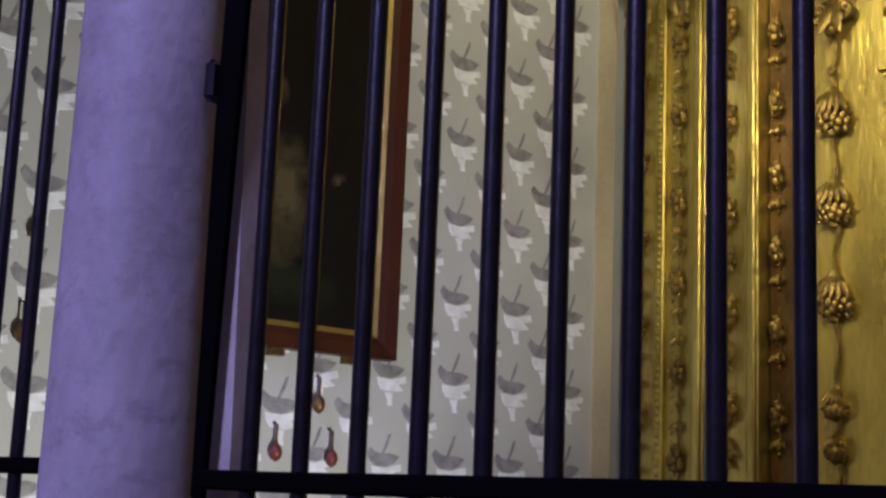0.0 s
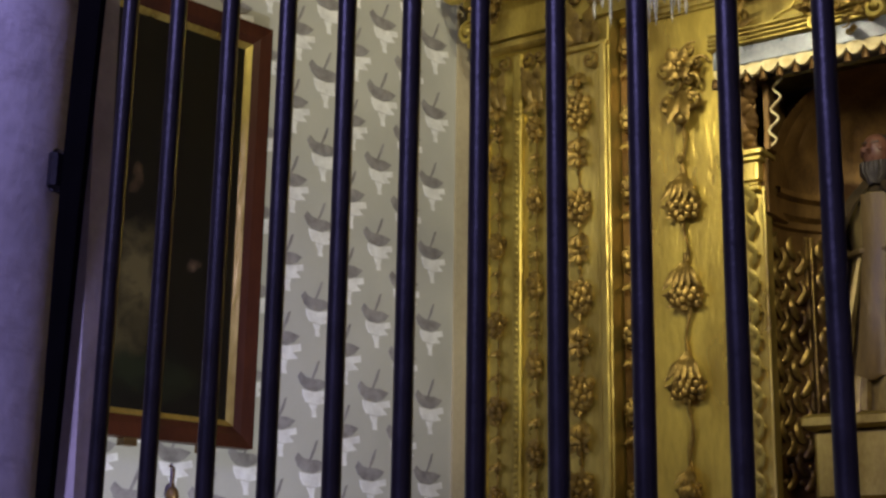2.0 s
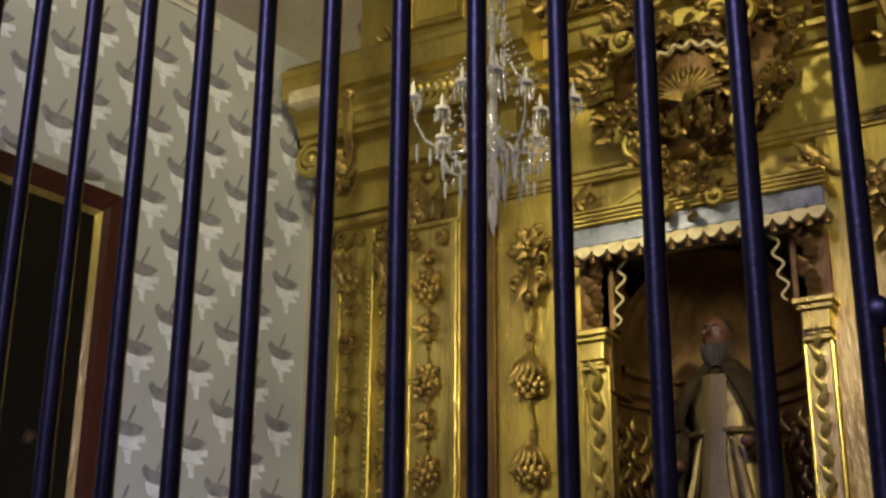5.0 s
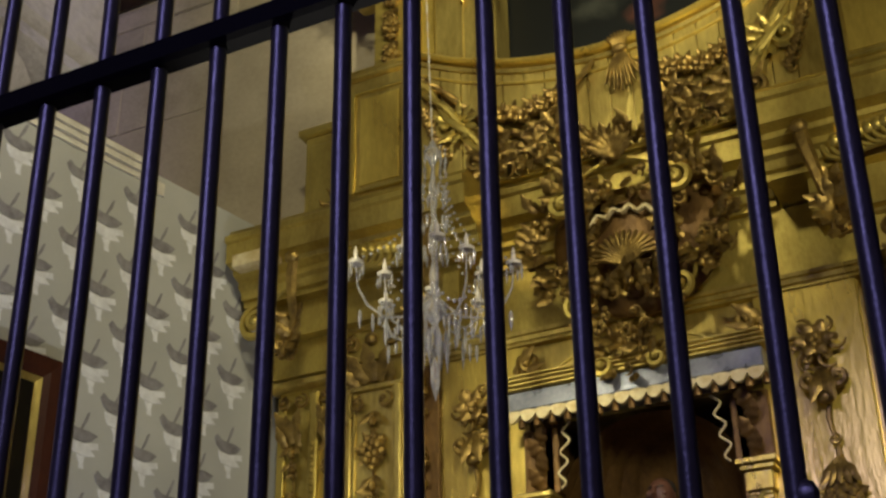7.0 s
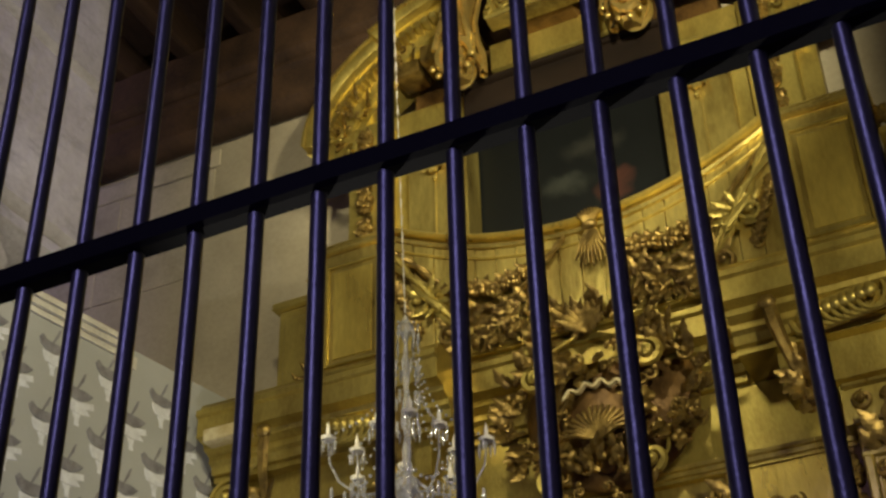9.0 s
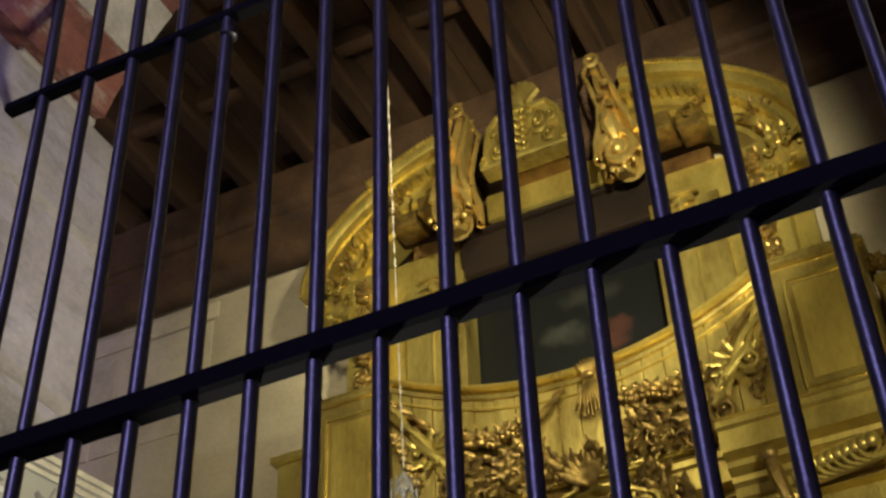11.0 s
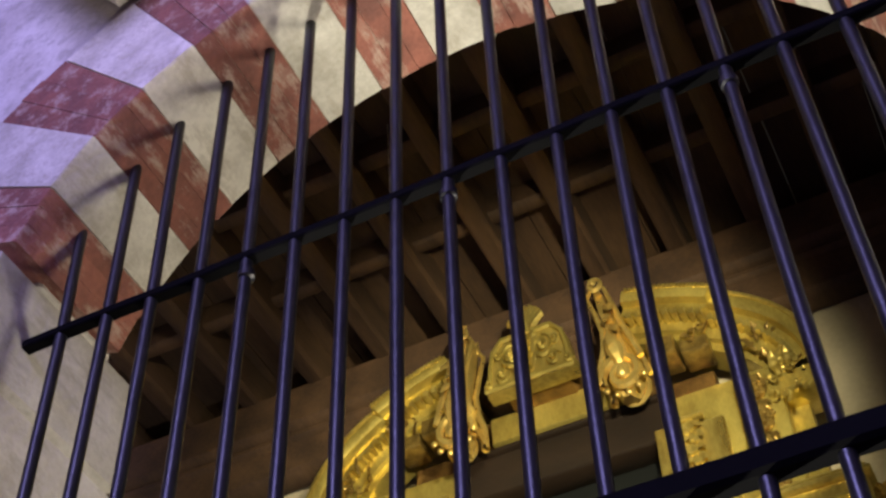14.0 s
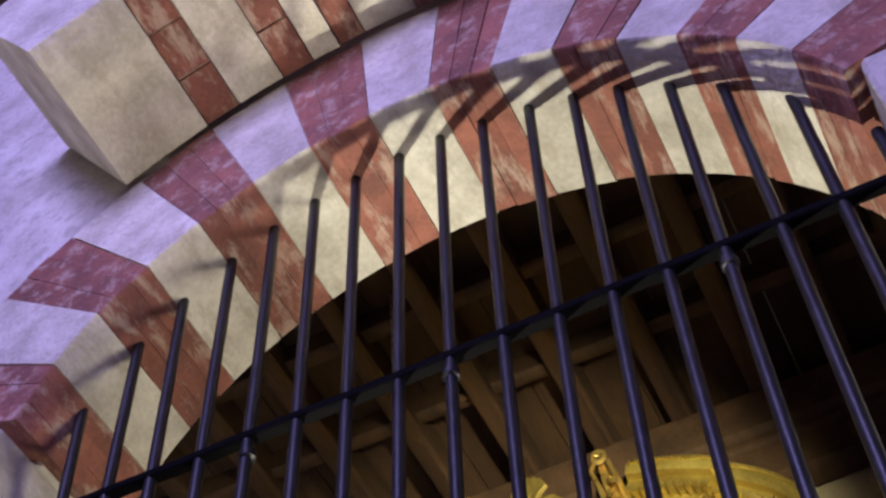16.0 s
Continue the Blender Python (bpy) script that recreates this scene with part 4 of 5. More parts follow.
# canopy over the niche: silvered band, ribbed moulding, scalloped fringe
can = part("canopy", Mesh().box(-1.60, -0.40, 3.86, 4.07, 3.945, 4.04, 0.008), BLUE_BAND, altar, "silvered canopy band")
cm = Mesh()
for k in range(4):
    cm.box(-1.62 + 0.004 * k, -0.38 - 0.004 * k, 3.845 - 0.007 * k, 4.07, 4.042 + 0.018 * k, 4.057 + 0.018 * k, 0.004)
part("ribbed_moulding", cm, GOLD_PLAIN, can)
fr = Mesh()
nsc = 16
sw = 1.20 / nsc
for k in range(nsc):
    x0 = -1.60 + sw * k
    rim = [(x0 + sw * j / 8, 3.932 - 0.040 * math.sin(math.pi * j / 8) ** 0.8) for j in range(9)]
    top = [(x, 3.948) for x, _ in rim]
    pr = top + rim[::-1]
    rings_ = [[(x, 3.868 - 0.012 * math.sin(math.pi * (x - x0) / sw), z) for x, z in pr], [(x, 3.880, z) for x, z in pr]]
    fr.rings(rings_)
part("scalloped_fringe", fr, CREAM, can, "cream and gilt scalloped fringe")
ta = Mesh()
for k in range(nsc + 1):
    ta.lathe([(0.003, 3.925), (0.012, 3.91), (0.018, 3.885), (0.016, 3.872)], -1.60 + sw * k, 3.885, 8)
part("tassel_row", ta, GOLD_BROWN, can)["kind"] = "stuff"
# brown corner pieces beside the niche, shade included in their gilding
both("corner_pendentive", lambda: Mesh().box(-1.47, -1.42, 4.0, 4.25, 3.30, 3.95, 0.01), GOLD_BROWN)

# entablature
prof_arch = [(4.10, 4.335), (4.015, 4.335), (4.015, 4.35), (4.0, 4.352), (3.995, 4.372), (3.98, 4.376), (3.975, 4.392), (4.0, 4.40), (4.10, 4.40)]
part("architrave", Mesh().moulding(prof_arch, -2.13, 0.13), GOLD_PLAIN, altar)
part("frieze", Mesh().box(-2.13, 0.13, 4.025, 4.08, 4.40, 4.74, 0.006), GOLD, altar)


def cornice(y, z, d=0.0):
    return [(4.1, z), (y + 0.20, z), (y + 0.20, z + 0.03), (y + 0.175, z + 0.035), (y + 0.165, z + 0.075), (y + 0.14, z + 0.09), (y + 0.14, z + 0.12), (y + 0.09, z + 0.14),
            (y + 0.085, z + 0.165), (y + 0.02, z + 0.18), (y + 0.02, z + 0.285), (y, z + 0.295), (y, z + 0.325), (y + 0.03, z + 0.34), (y + 0.05, z + 0.375), (4.1, z + 0.385)]


part("cornice", Mesh().moulding(cornice(3.79, 4.74), -1.72, -0.28), GOLD, altar, "deep gilded cornice")


def block():
    m = Mesh().moulding([(yy, zz) for yy, zz in cornice(3.56, 4.745)], -3.00, -1.64)
    m.moulding([(4.1, 4.56), (3.83, 4.56), (3.83, 4.745), (4.1, 4.745)], -2.93, -1.80)
    m.moulding([(4.1, 4.375), (3.90, 4.375), (3.90, 4.565), (4.1, 4.565)], -2.95, -2.02)
    return m


for s in (0, 1):
    b = block()
    blk = part("cornice_block", b.mirror(XQ) if s else b, GOLD, altar, "forward-breaking cornice block")
    g = Mesh().box(-2.96, -2.70, 3.575, 3.66, 4.885, 4.965, 0.008)
    part("square_boss", g.mirror(XQ) if s else g, CREAM, blk)
    g = Mesh()
    g.scroll((-2.88, 3.72, 4.62), 0.105, 60, 2.0, 0.028, 1, lead=[(-2.62, 3.74, 4.80), (-2.74, 3.73, 4.78)])
    g.scroll((-2.86, 3.80, 4.40), 0.07, 60, 1.6, 0.020, 1, lead=[(-2.80, 3.78, 4.54)])
    part("end_volute", g.mirror(XQ) if s else g, GOLD, blk)
    for x in (-2.60, -1.84):
        g = Mesh()
        g.sweep([(x, 3.60, 4.86), (x - 0.01, 3.60, 4.78), (x - 0.03, 3.64, 4.68), (x - 0.05, 3.70, 4.58), (x - 0.09, 3.72, 4.50)], [0.03, 0.034, 0.028, 0.024, 0.012], [0.025, 0.028, 0.024, 0.02, 0.01])
        for k in range(16):
            a = rnd(0, 6.28)
            zc = 4.52 + rnd(-0.08, 0.10)
            g.leaf((x - 0.07, 3.74, zc), (x - 0.07 + 0.11 * math.cos(a), 3.69, zc + 0.10 * math.sin(a)), 0.034, 0.03, 3, 0.03)
        rosette(g, x - 0.10, 3.74, 4.44, 0.055, 0.045, 12, False)
        g.ball((x, 3.585, 4.87), 0.035, (1.2, 0.8, 1), 8, 5)
        part("leaf_console", g.mirror(XQ) if s else g, GOLD_DARK, blk)
    g = Mesh()
    for k in range(9):
        t = k / 8
        g.scroll((-2.26 + 0.30 * t, 3.66 + 0.01 * k, 4.83), 0.125, 90, 1.3, 0.016, 1)
    part("ribbed_console", g.mirror(XQ) if s else g, GOLD, blk, "ribbed scrolled console")

# great shell cartouche over the cornice
car = part("cartouche", Mesh().lathe([(0.02, 4.38), (0.12, 4.46), (0.19, 4.56), (0.21, 4.68), (0.18, 4.78), (0.02, 4.80)], -0.93, 3.86, 20, 0, 8, 0.45), GOLD_BROWN, altar, "carved shell cartouche wreathed in foliage")
g = Mesh()
for k in range(15):
    a = radians(-75 + 150 * k / 14)
    g.sweep([(-0.93, 3.76, 4.50), (-0.93 + 0.10 * math.sin(a), 3.735, 4.50 + 0.09 * math.cos(a) + 0.01), (-0.93 + 0.17 * math.sin(a), 3.75, 4.50 + 0.165 * math.cos(a))], [0.006, 0.012, 0.010], [0.008, 0.012, 0.008])
part("shell_fluting", g, GOLD_DARK, car)
g = Mesh()
g.sweep([(-1.12 + 0.385 * t / 30, 3.75, 4.72 + 0.055 * math.sin(math.pi * t / 30) + 0.014 * math.cos(t * 1.05)) for t in range(31)], 0.012, 0.018)
part("shell_rim", g, CREAM, car)


def spray(m, cx, cy, cz, rx, rz, n, size, y_in=0.06, inner=0.25, a0=0.0, a1=360.0):
    """Leaves, curls and berries crowding outward round a centre."""
    for k in range(n):
        a = radians(rnd(a0, a1))
        q = inner + (1 - inner) * math.sqrt(rnd(0, 1))
        x, z, y = cx + rx * q * math.cos(a), cz + rz * q * math.sin(a), cy - y_in * (1 - q) * rnd(0.4, 1.2)
        b = a + rnd(-0.9, 0.9)
        kind = rnd(0, 1)
        if kind < 0.55:
            m.leaf((x, y + 0.02, z), (x + size * math.cos(b), y - rnd(0.0, 0.04), z + size * math.sin(b)), size * rnd(0.26, 0.40), rnd(0.02, 0.05), 3, rnd(0.02, 0.045), 0.011, rnd(-0.3, 0.3))
        elif kind < 0.82:
            m.scroll((x, y, z), size * rnd(0.35, 0.5), math.degrees(b), rnd(1.0, 1.5), size * 0.13, random.choice((-1, 1)))
        else:
            m.ball((x, y - 0.015, z), size * rnd(0.18, 0.28), (1, 0.8, 1), 8, 5)
    return m


# dark backing added to fill the gaps; its brown paints the shade between leaves
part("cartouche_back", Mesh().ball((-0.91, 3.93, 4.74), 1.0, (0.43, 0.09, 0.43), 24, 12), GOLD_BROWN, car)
for name, args in (("left_foliage", (-1.24, 3.80, 4.70, 0.16, 0.30, 80, 0.090)), ("right_foliage", (-0.58, 3.80, 4.72, 0.17, 0.30, 80, 0.090)),
                   ("top_foliage", (-0.91, 3.78, 5.02, 0.30, 0.20, 90, 0.085)), ("lower_foliage", (-0.95, 3.82, 4.32, 0.22, 0.16, 60, 0.08)),
                   ("tail_foliage", (-0.97, 3.84, 4.09, 0.16, 0.10, 40, 0.065))):
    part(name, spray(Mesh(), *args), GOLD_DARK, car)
g = Mesh()
for sx in (-1, 1):
    g.scroll((-0.93 + sx * 0.27, 3.74, 4.86), 0.075, 90, 1.6, 0.024, -sx, lead=[(-0.93 + sx * 0.06, 3.72, 5.02), (-0.93 + sx * 0.16, 3.72, 4.98)])
    g.scroll((-0.94 + sx * 0.24, 3.78, 4.36), 0.065, -90, 1.5, 0.022, sx, lead=[(-0.94 + sx * 0.33, 3.80, 4.52), (-0.94 + sx * 0.31, 3.79, 4.40)])
    g.scroll((-0.97 + sx * 0.13, 3.81, 4.05), 0.05, 90, 1.4, 0.018, sx)
    for k in range(3):
        g.sweep([(-0.97 + sx * (0.14 + 0.02 * k), 3.84, 4.24 - 0.01 * k), (-0.97 + sx * (0.20 + 0.02 * k), 3.83, 4.16), (-0.97 + sx * (0.32 + 0.02 * k), 3.84, 4.13 - 0.012 * k)], 0.006, 0.008)
part("strapwork", g, GOLD, car)
g = Mesh()
for k in range(9):
    a = radians(-70 + 140 * k / 8)
    g.leaf((-0.93, 3.74, 5.05), (-0.93 + 0.12 * math.sin(a), 3.72, 5.05 + 0.13 * math.cos(a)), 0.030, 0.03, 3, 0.03, 0.012)
part("palmette", g, GOLD_DARK, car)

# ---- attic stage ----
attic = part("attic_board", Mesh().box(-2.32, -1.60, 3.98, 4.10, 5.1, 6.95).box(-0.42, 0.34, 3.98, 4.10, 5.1, 6.95).box(-1.60, -0.42, 3.98, 4.10, 5.1, 5.75), GOLD, altar, smooth=False)
for s in (0, 1):
    m = Mesh().box(-2.72, -2.46, 3.86, 4.08, 5.13, 5.74, 0.01)
    m.box(-2.755, -2.44, 3.83, 4.08, 5.74, 5.79, 0.01)
    m.box(-2.68, -2.50, 3.85, 3.87, 5.24, 5.68, 0.006)
    o = part("outer_plinth", m.mirror(XQ) if s else m, GOLD, altar)
    m = spray(Mesh(), -2.50, 3.84, 5.22, 0.09, 0.06, 10, 0.06)
    m = rosette(m, -2.47, 3.86, 5.86, 0.05, 0.04, 8, False)
    part("leaf_tuft", m.mirror(XQ) if s else m, GOLD_DARK, o)
    m = Mesh().box(-2.42, -1.97, 3.74, 4.08, 5.12, 5.92, 0.012)
    m.box(-2.45, -1.945, 3.71, 4.08, 5.92, 5.955, 0.01)
    m.box(-2.43, -1.96, 3.725, 4.08, 5.955, 5.985, 0.01)
    pl = part("panelled_plinth", m.mirror(XQ) if s else m, GOLD_PLAIN, altar)
    m = Mesh()
    for x0, x1, z0, z1 in ((-2.355, -2.335, 5.22, 5.84), (-2.055, -2.035, 5.22, 5.84), (-2.335, -2.055, 5.22, 5.24), (-2.335, -2.055, 5.82, 5.84)):
        m.box(x0, x1, 3.722, 3.745, z0, z1, 0.005)
    f = Mesh().box(-2.31, -2.08, 3.734, 3.745, 5.265, 5.795, 0.004)
    part("panel_field", f.mirror(XQ) if s else f, GOLD_PANEL, pl)
    part("panel_moulding", m.mirror(XQ) if s else m, GOLD, pl)
    # attic pilaster and outer carved strip
    m = Mesh().box(-1.96, -1.60, 3.93, 4.08, 5.7, 6.70, 0.01)
    m.box(-1.80, -1.785, 3.92, 3.94, 5.7, 6.68, 0.004)
    m.box(-1.64, -1.585, 3.90, 4.08, 5.7, 6.71, 0.008)
    ap = part("attic_pilaster", m.mirror(XB) if s else m, GOLD_PLAIN, altar)
    m = Mesh()
    for k in range(4):
        husk(m, -1.78, 3.92, 6.66 - 0.075 * k, 1.5)
        m.ball((-1.78 + 0.02 * (-1) ** k, 3.90, 6.63 - 0.07 * k), 0.022, (1, 0.8, 1), 7, 4)
    m.box(-1.86, -1.70, 3.90, 3.94, 6.72, 6.745, 0.005)
    part("leaf_drop", m.mirror(XB) if s else m, GOLD_PLAIN, ap)
    m = Mesh().box(-2.30, -2.06, 3.86, 4.08, 5.9, 6.86, 0.012)
    op = part("attic_strip", m.mirror(XB) if s else m, GOLD, altar)
    for zc in (6.72, 6.50, 6.28, 6.08):
        m = rosette(Mesh(), -2.18, 3.86, zc, 0.045, 0.07, 12, False)
        husk(m, -2.18, 3.86, zc - 0.12, 1.2)
        part("fruit_pendant", m.mirror(XB) if s else m, GOLD_DARK, op)
    # brown strip painted in for the shade between pilaster and outer strip
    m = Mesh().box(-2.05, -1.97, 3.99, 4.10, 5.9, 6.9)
    part("shade_strip", m.mirror(XB) if s else m, GOLD_BROWN, altar, smooth=False)

# sagging parapet: boards, rail, cord swags, relief foliage
PH = 1.01


def rail_line(t):
    """A point of the parapet's top edge, t from -1 to 1."""
    return XQ + PH * t, 3.80 - 0.055 * abs(t) ** 2.5, 5.70 + 0.245 * t * t


nb = 18
parapet = part("parapet", Mesh().rings([[(x, y + 0.02, 5.12), (x, y + 0.02, zt), (x, 4.06, zt), (x, 4.06, 5.12)] for x, y, zt in [rail_line(-1 + i / 12) for i in range(25)]]), GOLD, altar, "sagging gilded parapet")
for i in range(nb):
    t0, t1 = -1 + 2 * i / nb, -1 + 2 * (i + 1) / nb
    (xa, ya, za), (xb, yb, zb) = rail_line(t0), rail_line(t1)
    d = rnd(0.0, 0.006)
    bd = Mesh().add([(x, y, z) for x, ye, zt in ((xa + 0.003, ya, za), (xb - 0.003, yb, zb)) for y in (ye + 0.002 + d, ye + 0.025) for z in (5.13, zt - 0.03)],
                    [(0, 1, 3, 2), (4, 6, 7, 5), (0, 4, 5, 1), (2, 3, 7, 6), (0, 2, 6, 4), (1, 5, 7, 3)])
    part("board", bd, GOLD_PLAIN, parapet, smooth=False)
line = [rail_line(-1 + i / 20) for i in range(41)]
part("handrail", Mesh().sweep([(x, y - 0.015, z + 0.008) for x, y, z in line], 0.046, 0.016, (0, 0, 1), 8), GOLD_PANEL, parapet)
part("rail_moulding", Mesh().sweep([(x, y - 0.005, z - 0.035) for x, y, z in line], 0.020, 0.014, (0, 0, 1), 6), GOLD_PLAIN, parapet)
part("rail_bead", Mesh().sweep([(x, y - 0.002, z - 0.105) for x, y, z in line], 0.012, 0.008, (0, 0, 1), 6), GOLD_PANEL, parapet)


def cord(pts, r, twist=7.0):
    """Two strands wound round each other along pts."""
    m, ps = Mesh(), []
    for (a, b) in zip(pts, pts[1:]):
        ps += [Vector(a).lerp(Vector(b), k / 8) for k in range(8)]
    ps.append(Vector(pts[-1]))
    for ph in (0, math.pi):
        m.tube([(p.x + r * 0.5 * math.cos(ph + i * twist / 10), p.y + r * 0.4 * math.sin(ph + i * twist / 10), p.z + r * 0.5 * math.sin(ph + i * twist / 10)) for i, p in enumerate(ps)], r * 0.62, 6)
    return m


def acanthus(m, x, y, z, s, sx):
    """A flat relief spray: a big curling stem with leaves on its outer side."""
    m.scroll((x + sx * 0.07 * s, y, z), 0.075 * s, 90, 1.5, 0.018 * s, sx, lead=[(x - sx * 0.12 * s, y, z - 0.07 * s), (x - sx * 0.03 * s, y, z + 0.06 * s)])
    m.scroll((x - sx * 0.06 * s, y, z - 0.08 * s), 0.045 * s, -90, 1.4, 0.013 * s, -sx)
    for k in range(9):
        a = radians(20 + 34 * k)
        m.leaf((x + sx * 0.05 * s * math.cos(a), y, z + 0.05 * s * math.sin(a)), (x + sx * 0.15 * s * math.cos(a + 0.3), y - 0.015, z + 0.13 * s * math.sin(a + 0.3)), 0.024 * s, 0.02, 3, 0.018, 0.009)
    return m.ball((x, y - 0.01, z), 0.02 * s, (1, 0.8, 1), 8, 5)


for sx in (-1, 1):
    # the main swag from the corner to the knot
    swag = [(1.0, 5.80), (0.86, 5.68), (0.70, 5.50), (0.56, 5.37), (0.44, 5.33), (0.32, 5.39), (0.18, 5.52), (0.07, 5.63)]
    pts = [(XQ + sx * u, rail_line(u)[1] - 0.03, z) for u, z in swag]
    part("cord_swag", cord(pts, 0.020), GOLD_DARK, parapet, "twisted gilded cord")
    for u, z, sc in ((0.80, 5.47, 0.95), (0.30, 5.28, 1.1), (0.62, 5.25, 1.15), (0.42, 5.22, 0.9)):
        g = acanthus(Mesh(), XQ + sx * u, rail_line(u)[1] - 0.012, z, sc, sx if u > 0.5 else -sx)
        part("acanthus_spray", g, GOLD_DARK if u < 0.7 else GOLD, parapet)
    # a row of upright leaves heaped in the swag
    for k in range(7):
        u = 0.28 + 0.055 * k
        g = Mesh()
        y, zc = rail_line(u)[1] - 0.02, 5.43 + 0.012 * abs(k - 3) + rnd(-0.01, 0.01)
        rosette(g, XQ + sx * u, y, zc, 0.030, 0.034, 7, False)
        for q in (-1, 1):
            g.leaf((XQ + sx * u, y, zc + 0.02), (XQ + sx * u + q * 0.04, y - 0.015, zc + 0.055), 0.024, 0.03, 2, 0.02)
        part("leaf_bud", g, GOLD_DARK, parapet)
    # twisted ribbon rising to the corner, its leaves beside it
    rb = Mesh()
    for k in range(2):
        rb.sweep([(XQ + sx * (0.66 + 0.34 * t + 0.022 * math.sin(9 * t + 3.1 * k)), rail_line(0.66 + 0.34 * t)[1] - 0.035 - 0.012 * math.cos(9 * t + 3.1 * k), 5.27 + 0.50 * t) for t in [i / 14 for i in range(15)]], [0.010 + 0.010 * abs(math.sin(4.5 * i / 14)) for i in range(15)], 0.010)
    part("ribbon", rb, GOLD, parapet, "twisted gilded ribbon")
    g = Mesh()
    for k in range(7):
        u = 0.84 + 0.018 * k
        g.leaf((XQ + sx * u, rail_line(u)[1] - 0.005, 5.31 + 0.045 * k), (XQ + sx * (u + 0.055), rail_line(u)[1] - 0.015, 5.32 + 0.05 * k), 0.030, 0.02, 3, 0.012)
        g.scroll((XQ + sx * (u + 0.03), rail_line(u)[1] - 0.01, 5.28 + 0.05 * k), 0.030, 90, 1.3, 0.010, -sx, rise=0.012)
    part("ribbon_foliage", g, GOLD_DARK, parapet)
g = Mesh()
for k in range(9):
    dx = (k - 4) * 0.016
    g.sweep([(XQ + 0.08 + dx * 0.3, 3.755, 5.66), (XQ + 0.08 + dx * 0.7, 3.74, 5.70), (XQ + 0.08 + dx * 1.1, 3.75, 5.745 - 0.002 * (k - 4) ** 2)], [0.008, 0.009, 0.005], 0.010)
    g.sweep([(XQ + 0.08 + dx * 0.3, 3.755, 5.63), (XQ + 0.08 + dx * 0.9, 3.74, 5.54), (XQ + 0.08 + dx * 1.35, 3.755, 5.40 + 0.004 * (k - 4) ** 2 + rnd(0, 0.03))], [0.008, 0.010, 0.006], 0.010)
g.ball((XQ + 0.08, 3.745, 5.645), 0.032, (1.3, 0.8, 0.8), 10, 6)
part("tassel_knot", g, GOLD_DARK, parapet, "knotted tassel at the middle of the parapet")

# attic picture, lintel, tympanum
OIL2 = canvas("dark_attic_oil", [(0.22, 0.45, 0.16, 0.12, (0.05, 0.018, 0.012)), (-0.05, 0.55, 0.20, 0.10, (0.025, 0.027, 0.022)), (0.1, 0.75, 0.25, 0.10, (0.018, 0.018, 0.015))], (0.005, 0.006, 0.006))
me = bpy.data.meshes.new("attic_canvas")
me.from_pydata([(-0.60, 0, 0), (0.60, 0, 0), (0.60, 0, 1.08), (-0.60, 0, 1.08), (-0.60, 0.02, 0), (0.60, 0.02, 0), (0.60, 0.02, 1.08), (-0.60, 0.02, 1.08)], [],
               [(0, 1, 2, 3), (5, 4, 7, 6), (0, 4, 5, 1), (3, 2, 6, 7), (0, 3, 7, 4), (1, 5, 6, 2)])
me.materials.append(OIL2)
cv2 = new("attic_canvas", me)
cv2.parent = altar
cv2.location = Vector((XB, 4.10, 5.65)) - Vector(altar.location)
cv2["label"] = "dark painted canvas in the attic"
part("lintel", Mesh().box(-1.60, -0.40, 3.93, 4.12, 6.66, 6.93, 0.01).box(-1.63, -0.37, 3.90, 4.12, 6.931, 6.965, 0.01), DARK_BOARD, altar, "brown lintel, darkened with painted shade")
# set-back filler in brown gilding, darkened for the shade behind the pediment
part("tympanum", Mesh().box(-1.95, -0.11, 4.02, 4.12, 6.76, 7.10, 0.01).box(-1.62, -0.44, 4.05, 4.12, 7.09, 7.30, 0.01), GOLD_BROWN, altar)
part("tympanum_panel", Mesh().box(-1.42, -0.62, 3.92, 4.02, 7.00, 7.20, 0.01), GOLD, altar, "plain gilded panel")

